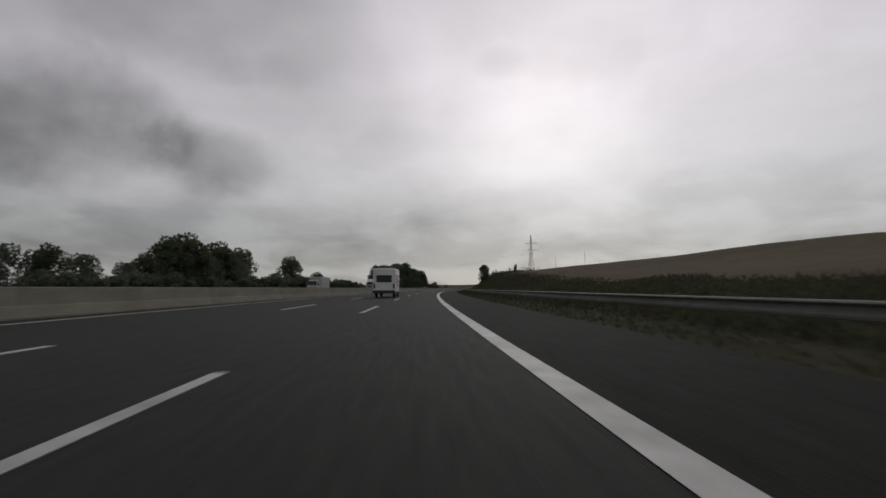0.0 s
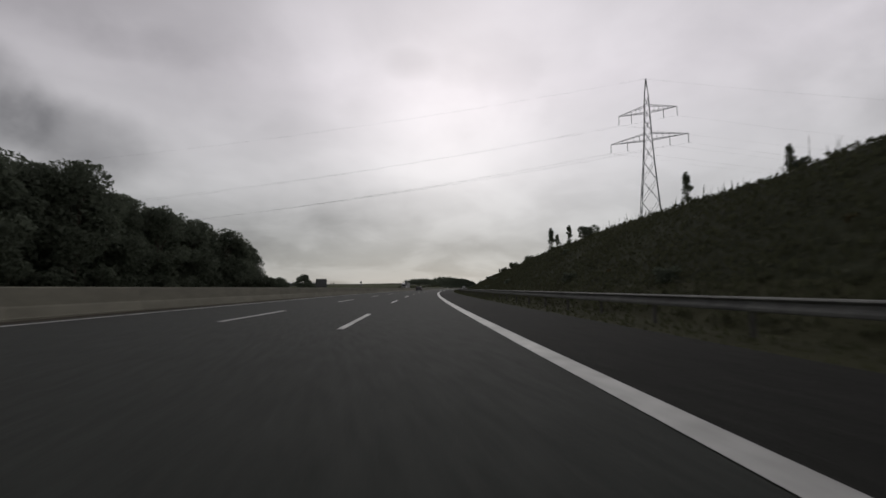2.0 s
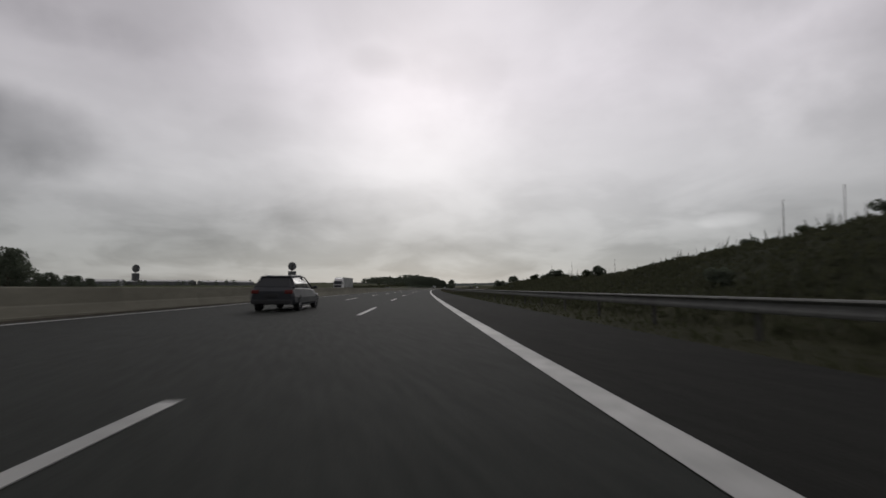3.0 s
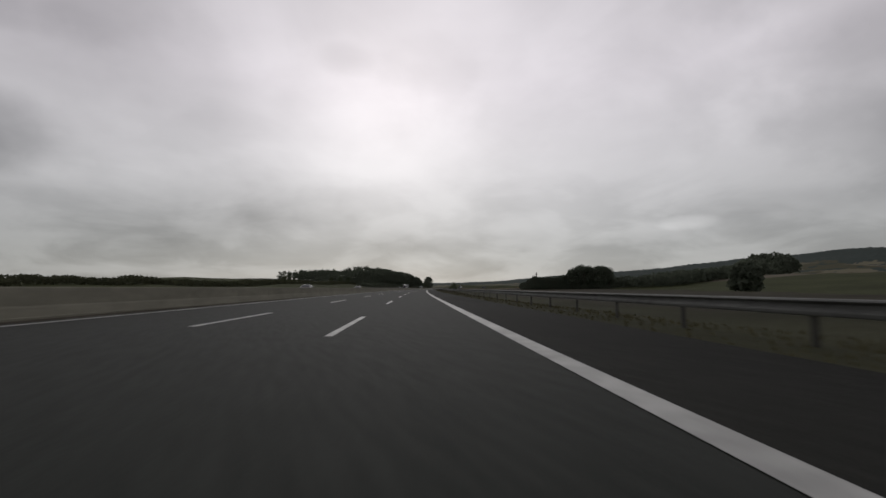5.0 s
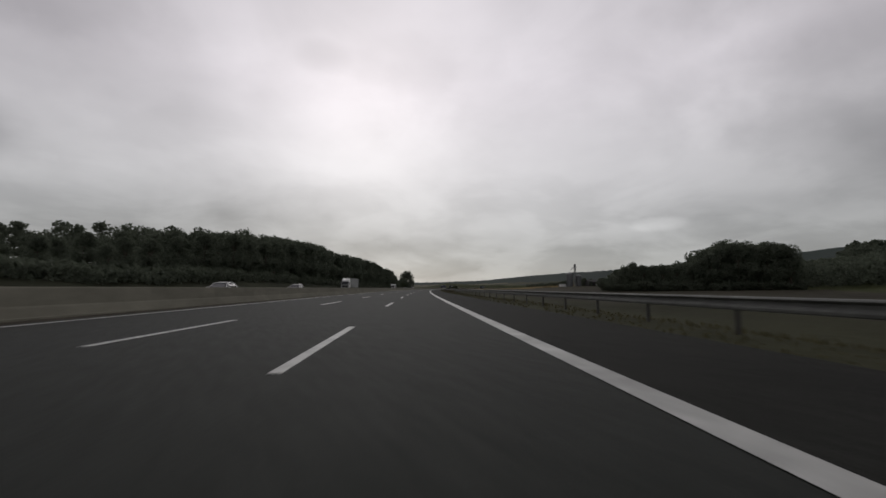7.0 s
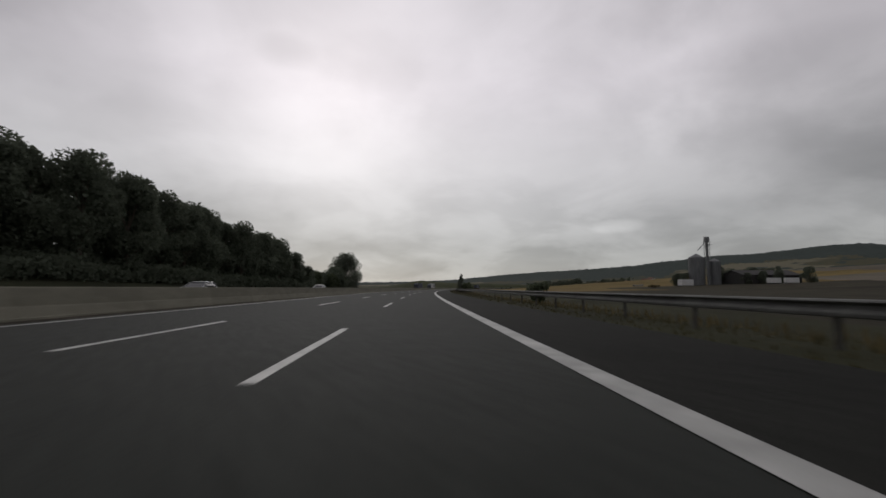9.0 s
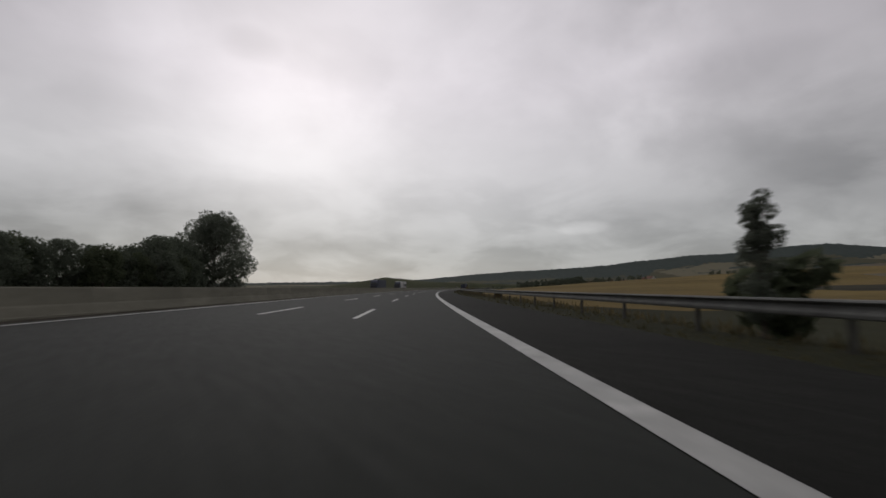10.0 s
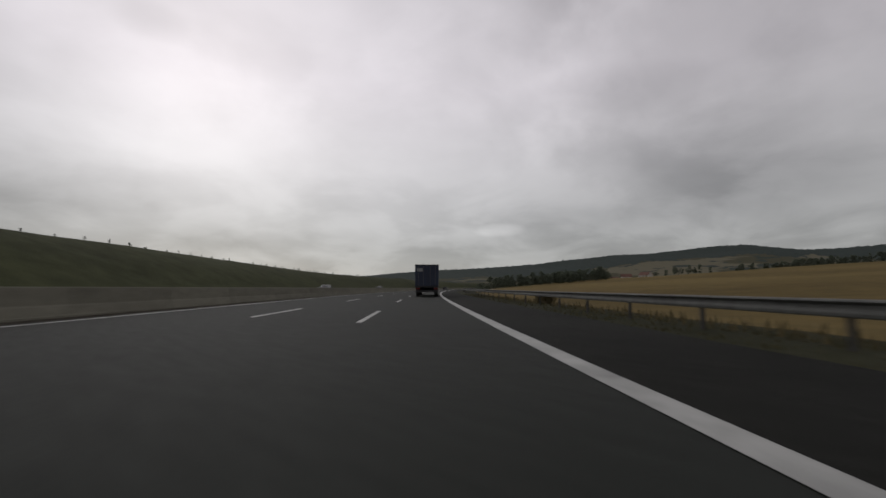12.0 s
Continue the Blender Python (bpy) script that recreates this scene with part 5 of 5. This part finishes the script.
box_truck = oncoming(make_box_truck("box_truck", "dull white rigid lorry with a plain box body"), 98.0, -26.0, "lorries")
box_truck.matrix_basis = box_truck.matrix_basis @ Matrix.Diagonal((0.95, 0.86, 0.93, 1))
oncoming(lorry_grey, 503.0, -26.0, "lorries")
oncoming(lorry_red, 162.0, -26.0, "lorries")
oncoming(lorry_navy, 1366.5, -26.0, "lorries")
oncoming(lorry_white, 1412.5, -26.0, "lorries")
copy_thing(lorry_grey, on_road(993.0, -26.0, 0.0, 180))
home = oncoming(make_motorhome("motorhome", "white coach-built motorhome with grey stripes on the opposite carriageway"), 1083.0, -22.5, "motorhomes")
tagged(copy_thing(home, on_road(44.0, -5.4, 0.0)), "white motorhome seen from behind in the middle lane", group="motorhomes")
estate = make_car("estate_car", DARKPAINT, "dark blue estate car with silver roof rails in the middle lane")
estate.matrix_basis = on_road(381.8, -7.4, 0.0)
white_car = make_car("car", WHITE, "white passenger car on the opposite carriageway", False)
silver_car = make_car("car", SILVER, "silver passenger car on the opposite carriageway", False)
oncoming(white_car, 882, -20.0, "oncoming cars")
oncoming(silver_car, 1112, -20.0, "oncoming cars")
for src, s in ((silver_car, 676), (white_car, 732), (white_car, 906), (white_car, 1152), (silver_car, 1504), (white_car, 1560), (white_car, 230), (silver_car, 560)):
    copy_thing(src, on_road(s, -20.0, 0.0, 180))
tagged(copy_thing(estate, on_road(1640.0, -5.6, 0.0)), "dark passenger car far ahead in the middle lane")

# ------------------------------------------------------------------ pylon and wires
STEEL = material("pylon_steel", (0.20, 0.21, 0.21), (0.15, 0.16, 0.16), 1.5, 0.6, 0.4)
WIRE = material("wire_aluminium", (0.12, 0.12, 0.12), (0.09, 0.09, 0.09), 1.0, 0.6, 0.4)


def make_pylon(name, label):
    root = new(name)
    levels = ((-0.5, 2.6), (6, 2.1), (11.5, 1.7), (16, 1.35), (20, 1.05), (23.5, 0.85), (26.5, 0.7), (29, 0.6), (31.5, 0.5), (34, 0.4), (38, 0.06))
    for sx, sy in ((-1, -1), (1, -1), (1, 1), (-1, 1)):
        bm = bmesh.new()
        for (z0, w0), (z1, w1) in zip(levels, levels[1:]):
            tube(bm, (sx * w0, sy * w0, z0), (sx * w1, sy * w1, z1), 0.10, 0.09, 4)
        part("leg", bm, STEEL, root)
    bm = bmesh.new()
    for (z0, w0), (z1, w1) in zip(levels, levels[1:]):
        c = [(-1, -1), (1, -1), (1, 1), (-1, 1)]
        for k in range(4):
            a, b = c[k], c[(k + 1) % 4]
            tube(bm, (a[0] * w0, a[1] * w0, z0), (b[0] * w1, b[1] * w1, z1), 0.05, 0.05, 3)
            tube(bm, (b[0] * w0, b[1] * w0, z0), (a[0] * w1, a[1] * w1, z1), 0.05, 0.05, 3)
    part("lattice", bm, STEEL, root)
    for z, reach in ((24.6, 7.4), (30.6, 5.6)):
        bm = bmesh.new()
        for s in (-1, 1):
            for y in (-0.5, 0.5):
                tube(bm, (s * 0.5, y, z), (s * reach, 0, z + 0.2), 0.07, 0.05, 4)
                tube(bm, (s * 0.4, y, z + 1.5), (s * reach, 0, z + 0.25), 0.06, 0.05, 4)
            for k in range(1, 6):
                f = k / 6
                tube(bm, (s * (0.5 + (reach - 0.5) * f), 0.5 * (1 - f), z), (s * (0.5 + (reach - 0.5) * f), -0.5 * (1 - f), z + 1.5 * (1 - f)), 0.04, 0.04, 3)
        part("crossarm", bm, STEEL, root)
        for s in (-1, 1):
            for f in (1.0, 0.55):
                bm = bmesh.new()
                x = s * reach * f
                tube(bm, (x, 0, z + 0.15), (x, 0, z - 1.7), 0.07, 0.07, 6)
                part("insulator", bm, STEEL, root)
    return tagged(root, label, "pylon", "power line")


pylon = make_pylon("electricity_pylon", "tall grey lattice steel electricity pylon with two crossarms")
PY1, PY2, PY3 = (316.0, 36.6), (345.0, -290.0), (290.0, 340.0)
PYLON_TURN, PYLON_SIZE = -30.0, 0.83
pylon.matrix_basis = on_road(*PY1, land(*PY1), PYLON_TURN)
for spot in (PY2, PY3):
    copy_thing(pylon, on_road(*spot, land(*spot), PYLON_TURN, PYLON_SIZE))
pylon.matrix_basis = on_road(*PY1, land(*PY1), PYLON_TURN, PYLON_SIZE)


def wire(a, b, sag, name="power_line"):
    bm = bmesh.new()
    a, b = Vector(a), Vector(b)
    prev = a
    for k in range(1, 21):
        f = k / 20
        p = a.lerp(b, f)
        p.z -= sag * 4 * f * (1 - f)
        tube(bm, prev, p, 0.006, 0.006, 4)
        prev = p
    ob = part(name, bm, WIRE)
    return tagged(ob, "thin sagging overhead power line between the pylons", "cable", "power line")


for pa, pb in ((PY1, PY2), (PY1, PY3)):
    ma, mb = on_road(*pa, land(*pa), PYLON_TURN, PYLON_SIZE), on_road(*pb, land(*pb), PYLON_TURN, PYLON_SIZE)
    for x, z in ((-7.4, 22.9), (7.4, 22.9), (-4.1, 22.9), (4.1, 22.9), (-5.6, 28.9), (5.6, 28.9), (0, 38.0)):
        wire(ma @ Vector((x, 0, z)), mb @ Vector((x, 0, z)), 13.0 if z < 38 else 11.0)

# ------------------------------------------------------------------ roadside furniture
SIGNBACK = material("sign_back", (0.16, 0.165, 0.17), (0.12, 0.125, 0.13), 2.0, 0.5, 0.4, stain=0.2)
WOODEN = material("grey_wood", (0.12, 0.10, 0.08), (0.08, 0.07, 0.055), 3.0, 0.9, bump=0.4, stretch=(1, 1, 0.2))


def make_sign(name, label):
    root = new(name)
    bm = bmesh.new()
    tube(bm, (0, 0, -0.3), (0, 0, 3.6), 0.045, 0.045, 10)
    part("pole", bm, ZINC, root)
    bm = bmesh.new()
    tube(bm, (0, 0.05, 3.15), (0, 0.08, 3.15), 0.42, 0.42, 28)
    part("round_plate", bm, SIGNBACK, root, "grey back of a round sign")
    bm = bmesh.new()
    box(bm, -0.40, 0.40, 0.05, 0.08, 1.85, 2.65, 0.01)
    part("plate", bm, SIGNBACK, root, "grey back of a square sign")
    for z in (2.1, 2.4, 3.0, 3.3):
        bm = bmesh.new()
        box(bm, -0.09, 0.09, -0.06, 0.05, z - 0.02, z + 0.02)
        part("clamp", bm, ZINC, root)
    return tagged(root, label, "road sign", "signs facing the opposite traffic")


sign = make_sign("road_sign", "grey backs of round and square road signs on a pole")
sign.matrix_basis = on_road(407.0, -14.55, 0.0)
copy_thing(sign, on_road(410.5, -32.2, land(410.5, -32.2)))

board = new("sign_board")
bm = bmesh.new()
box(bm, -1.7, 1.7, 0.0, 0.06, 1.2, 3.7, 0.02)
part("plate", bm, SIGNBACK, board)
for z in (1.5, 2.2, 2.9, 3.5):
    bm = bmesh.new()
    box(bm, -1.65, 1.65, -0.06, 0.0, z - 0.03, z + 0.03)
    part("rail", bm, ZINC, board)
for x in (-1.1, 1.1):
    bm = bmesh.new()
    tube(bm, (x, -0.12, -0.5), (x, -0.12, 3.6), 0.07, 0.07, 8)
    part("post", bm, ZINC, board)
board.matrix_basis = on_road(374.0, -36.3, land(374.0, -36.3))
tagged(board, "dark grey back of a large road sign board on two posts", "road sign")


def make_delineator(name, label):
    root = new(name)
    bm = bmesh.new()
    tube(bm, (0, 0, 0.6), (0, 0, 1.22), 0.022, 0.022, 8)
    box(bm, -0.03, 0.03, -0.04, 0.04, 0.58, 0.70, 0.008)
    part("stem", bm, POSTSTEEL, root)
    bm = bmesh.new()
    box(bm, -0.085, 0.085, -0.03, 0.03, 1.18, 1.54, 0.03)
    for v in bm.verts:
        if v.co.z > 1.45:
            v.co.z += 0.05 * (v.co.x / 0.085)
    part("plate", bm, WHITE, root)
    bm = bmesh.new()
    box(bm, -0.09, 0.09, -0.036, 0.036, 1.43, 1.50, 0.01)
    part("black_band", bm, PLASTIC, root, "black reflector band")
    bm = bmesh.new()
    box(bm, -0.20, 0.02, -0.03, 0.03, 0.62, 0.67, 0.008)
    part("bracket", bm, ZINC, root)
    return tagged(root, label, "delineator", "delineator posts")


post = make_delineator("delineator_post", "white delineator plate on a thin stem above the guardrail")
post.matrix_basis = on_road(191.0, 5.5, 0.0)
for s in (242,):
    copy_thing(post, on_road(s, 5.5, 0.0))


def make_stake(name, label):
    bm = bmesh.new()
    tube(bm, (0, 0, -0.6), (0.12, 0.03, 2.6), 0.028, 0.018, 7)
    ob = part(name, bm, WOODEN)
    return tagged(ob, label, "stake", "stakes on the bank")


stake = make_stake("wooden_stake", "thin weathered wooden stake on the bank's top")
spots = ((94, 18.6), (103, 18.8), (76, 20), (60, 20), (44, 22), (112, 18.4), (128, 18.0), (118, 18.0), (97, 18.0), (190, 18.0), (204, 17.5), (197, 18.2), (250, 18.2), (262, 18.0), (380.5, 18.0), (384, 18.0), (394, 18.0), (405, 18.0),
         (418, 18.0), (432, 19.4))
for i, (s, u) in enumerate(spots):
    m = on_road(s, u, land(s, u), i * 47.0, 0.75 + 0.18 * (i % 4))
    if i:
        copy_thing(stake, m)
    else:
        stake.matrix_basis = m

mast = new("radio_mast")
bm = bmesh.new()
tube(bm, (0, 0, -0.5), (0, 0, 18.0), 0.28, 0.12, 10)
part("shaft", bm, STEEL, mast)
bm = bmesh.new()
tube(bm, (0, 0, 18), (0, 0, 19.5), 0.04, 0.02, 6)
box(bm, -0.25, 0.25, -0.1, 0.1, 16.2, 17.8, 0.03)
part("antenna", bm, STEEL, mast)
mast.matrix_basis = on_road(158.5, -88, land(158.5, -88))
tagged(mast, "tall thin grey mast behind the roadside hedge", "mast")

# ------------------------------------------------------------------ farm with silos, far buildings
SHEET = material("corrugated_sheet", (0.16, 0.165, 0.168), (0.12, 0.125, 0.128), 0.8, 0.5, 0.5, stain=0.25, stain_scale=0.2, stretch=(1, 1, 0.3))
DARKBARN = material("dark_boarding", (0.034, 0.032, 0.03), (0.024, 0.023, 0.022), 1.2, 0.9, stain=0.3)
PLASTER = material("pale_plaster", (0.52, 0.50, 0.46), (0.44, 0.42, 0.39), 1.0, 0.9, stain=0.2, stain_scale=0.3)
TILE = material("roof_tile", (0.17, 0.085, 0.06), (0.12, 0.065, 0.05), 1.5, 0.9, stain=0.25)


def make_silo(name, r, tall, label):
    root = new(name)
    bm = bmesh.new()
    n = 40
    rows_z = np.linspace(-0.3, tall, int(tall / 0.9))
    rings = []
    for i, z in enumerate(rows_z):
        rr = r * (1.0 if i % 2 else 0.993)
        rings.append([bm.verts.new((rr * math.cos(2 * math.pi * k / n), rr * math.sin(2 * math.pi * k / n), z)) for k in range(n)])
    for a, b in zip(rings, rings[1:]):
        for k in range(n):
            bm.faces.new((a[k], a[(k + 1) % n], b[(k + 1) % n], b[k]))
    part("shell", bm, SHEET, root)
    bm = bmesh.new()
    bmesh.ops.create_cone(bm, cap_ends=True, segments=n, radius1=r * 1.03, radius2=r * 0.1, depth=r * 0.55, matrix=Matrix.Translation((0, 0, tall + r * 0.275)))
    part("cone_roof", bm, SHEET, root)
    for k in range(16):
        a = 2 * math.pi * k / 16
        bm = bmesh.new()
        tube(bm, (r * 1.01 * math.cos(a), r * 1.01 * math.sin(a), -0.3), (r * 1.01 * math.cos(a), r * 1.01 * math.sin(a), tall), 0.07, 0.07, 4)
        part("stiffener", bm, SHEET, root)
    return tagged(root, label, "silo", "grain silos")


SILO = (1277.0, 111.3)
gz = land(*SILO)
big_silo = make_silo("grain_silo", 3.1, 12.2, "tall grey corrugated steel grain silo")
big_silo.matrix_basis = on_road(SILO[0], SILO[1] - 1.6, gz)
little = make_silo("grain_silo", 2.3, 10.6, "smaller grey corrugated steel grain silo")
little.matrix_basis = on_road(SILO[0] + 1, SILO[1] + 6.5, gz)
tower = new("elevator_tower")
bm = bmesh.new()
for sx in (-0.8, 0.8):
    for sy in (-0.8, 0.8):
        tube(bm, (sx, sy, -0.3), (sx, sy, 21), 0.09, 0.09, 4)
for z in np.arange(0, 20.5, 2.0):
    for a, b in (((-0.8, -0.8), (0.8, -0.8)), ((0.8, -0.8), (0.8, 0.8)), ((0.8, 0.8), (-0.8, 0.8)), ((-0.8, 0.8), (-0.8, -0.8))):
        tube(bm, (*a, z), (*b, z + 2.0), 0.05, 0.05, 3)
        tube(bm, (*a, z), (*b, z), 0.05, 0.05, 3)
part("frame", bm, STEEL, tower)
bm = bmesh.new()
box(bm, -0.4, 0.4, -0.4, 0.4, -0.3, 21.5, 0.03)
box(bm, -0.9, 0.9, -0.7, 0.7, 19.6, 21.8, 0.1)
part("elevator_leg", bm, SHEET, tower)
bm = bmesh.new()
tube(bm, (-0.4, 0, 19.6), (-4.2, -0.5, 15.8), 0.16, 0.16, 8)
part("spout", bm, SHEET, tower, "sloping grain spout")
bm = bmesh.new()
box(bm, -1.5, 1.5, -1.2, 1.2, 18.2, 18.3, 0.01)
for x in (-1.5, 1.5):
    tube(bm, (x, -1.2, 18.3), (x, 1.2, 19.3), 0.03, 0.03, 4)
    tube(bm, (x, -1.2, 19.3), (x, 1.2, 19.3), 0.03, 0.03, 4)
part("platform", bm, STEEL, tower)
tower.matrix_basis = on_road(SILO[0], SILO[1] + 3.2, gz) @ Matrix.Diagonal((1, 1, 0.98, 1))
tagged(tower, "grey lattice grain elevator tower with a sloping spout beside the silos", "tower")


def make_house(name, w, d, wall_h, roof_h, wall_mat, roof_mat, label, windows=True):
    """A building with a pitched roof along x."""
    root = new(name)
    bm = bmesh.new()
    vs = [(-w / 2, -d / 2, -1), (w / 2, -d / 2, -1), (w / 2, d / 2, -1), (-w / 2, d / 2, -1), (-w / 2, -d / 2, wall_h), (w / 2, -d / 2, wall_h), (w / 2, d / 2, wall_h), (-w / 2, d / 2, wall_h),
          (-w / 2, 0, wall_h + roof_h), (w / 2, 0, wall_h + roof_h)]
    b = [bm.verts.new(v) for v in vs]
    for f in ((0, 1, 5, 4), (1, 2, 6, 9, 5), (2, 3, 7, 6), (3, 0, 4, 8, 7)):
        bm.faces.new([b[i] for i in f])
    part("wall", bm, wall_mat, root)
    for s in (-1, 1):
        bm = bmesh.new()
        o = 0.4
        k = 1 + o / (d / 2)
        panel(bm, ((-w / 2 - o, 0, wall_h + roof_h + 0.1), (w / 2 + o, 0, wall_h + roof_h + 0.1), (w / 2 + o, s * d / 2 * k, wall_h + roof_h + 0.1 - roof_h * k), (-w / 2 - o, s * d / 2 * k, wall_h + roof_h + 0.1 - roof_h * k)), 0.2)
        part("roof", bm, roof_mat, root)
    if windows:
        n = max(2, int(w / 3.2))
        for i in range(n):
            for s in (-1, 1):
                bm = bmesh.new()
                x = -w / 2 + (i + 0.5) * w / n
                box(bm, x - 0.5, x + 0.5, s * d / 2 - 0.04, s * d / 2 + 0.04, wall_h * 0.45, wall_h * 0.45 + 1.3, 0.01)
                part("window", bm, GLASS, root)
    return tagged(root, label, "building")


barn = make_house("barn", 26, 14, 4.4, 2.2, DARKBARN, DARKBARN, "long dark farm barn beside the grain silos", False)
barn.matrix_basis = on_road(SILO[0] + 4, SILO[1] + 27, gz, 8)
container = new("container")
bm = bmesh.new()
box(bm, -3.0, 3.0, -1.2, 1.2, 0.1, 2.6, 0.04)
part("box", bm, WHITE, container)
for k in range(20):
    bm = bmesh.new()
    box(bm, -2.85 + k * 0.3, -2.75 + k * 0.3, -1.24, -1.2, 0.25, 2.45)
    part("rib", bm, WHITE, container)
for x in (-2.7, 2.7):
    bm = bmesh.new()
    box(bm, x - 0.15, x + 0.15, -1.1, 1.1, -0.4, 0.1)
    part("skid", bm, PLASTIC, container)
container.matrix_basis = on_road(SILO[0] - 6, SILO[1] - 9, land(SILO[0] - 6, SILO[1] - 9) + 0.3, 20)
tagged(container, "white storage container standing by the silos", "container", "farm containers")
for s, u, turn in ((1262, 133, 10), (1264, 141, -5)):
    copy_thing(container, on_road(s, u, land(s, u) + 0.3, turn, 0.8))
for s, u, k in ((1279, 106, 0.62), (1284, 104, 0.6), (1288, 107, 0.6), (1288, 124, 0.9), (1291, 131, 0.8), (1289, 139, 0.85), (1272, 128, 0.5), (1271, 134, 0.55), (1272, 141, 0.6), (1270, 152, 0.7)):
    plant("round", s, u, k, s * 7.0, "trees round the farm")
for k in range(9):
    plant("dry", 1258 + k * 3.5 + rng.uniform(-2, 2), 84 + k * 1.5 + rng.uniform(-3, 3), rng.uniform(0.5, 0.9), k * 50.0, "low bushes before the farm")


def make_bale(name, label):
    """A round bale lying on its side along x, wrapped in film, with turned-in ends."""
    root = new(name)
    bm = bmesh.new()
    m = Matrix.Translation((0, 0, 0.62)) @ Matrix.Rotation(radians(90), 4, "Y")
    r = bmesh.ops.create_cone(bm, cap_ends=True, segments=20, radius1=0.64, radius2=0.64, depth=1.25, matrix=m)
    bmesh.ops.bevel(bm, geom=[e for e in bm.edges if abs(e.verts[0].co.x - e.verts[1].co.x) < 0.01], offset=0.09, segments=2, affect="EDGES", profile=0.6)
    part("roll", bm, WRAP, root)
    for x in (-0.64, 0.64):
        bm = bmesh.new()
        tube(bm, (x - 0.012, 0, 0.62), (x + 0.012, 0, 0.62), 0.42, 0.40, 18)
        part("end_wrap", bm, WRAP, root)
    return tagged(root, label, "bale", "wrapped bales")


WRAP = material("bale_wrap", (0.19, 0.18, 0.155), (0.14, 0.135, 0.115), 2.0, 0.6, bump=0.3, stain=0.2, spread=0.1)
bale = make_bale("wrapped_bale", "pale film-wrapped round bale in a row on the stubble field")
for k in range(20):
    f = k / 19
    s, u = 1350 + 36 * f + rng.uniform(-0.3, 0.3), 104 + 14 * f + rng.uniform(-0.4, 0.4)
    m = on_road(s, u, land(s, u), 60 + rng.uniform(-8, 8), 1.0)
    if k:
        copy_thing(bale, m @ Matrix.Scale(rng.uniform(0.92, 1.05), 4))
    else:
        bale.matrix_basis = m

house = make_house("house", 12, 9, 4.5, 3.6, PLASTER, TILE, "pale plastered village house with a tiled roof")
house.matrix_basis = on_road(2010, 62, land(2010, 62), 20)
tagged(house, group="village houses")
for s, u, turn, k in ((2024, 84, 60, 1.0), (2060, 40, -20, 1.1), (2075, 95, 10, 1.0), (2100, 66, 75, 1.2), (2140, 110, 30, 1.1), (1995, 150, -40, 1.0), (2050, 130, 5, 1.0)):
    copy_thing(house, on_road(s, u, land(s, u), turn, k))
PALESHEET = material("pale_sheet", (0.5, 0.5, 0.49), (0.42, 0.42, 0.41), 0.5, 0.6, 0.1, stain=0.2, stain_scale=0.1)
hall = make_house("warehouse", 55, 22, 3.6, 1.6, SHEET, PALESHEET, "long low warehouse with a pale metal roof behind the fields", False)
hall.matrix_basis = on_road(680, -262, land(680, -262), 25)
tagged(hall, group="far warehouses")
for s, u, turn, k in ((713, -222, 10, 0.8), (738, -184, 40, 0.75), (650, -300, -15, 0.9)):
    copy_thing(hall, on_road(s, u, land(s, u), turn, k))


# ------------------------------------------------------------------ bring everything to the path's scale
for ob in scene.objects:
    if ob.parent is None and ob.type not in ("CAMERA", "LIGHT"):
        ob.matrix_basis = Matrix.Scale(SCALE, 4) @ ob.matrix_basis
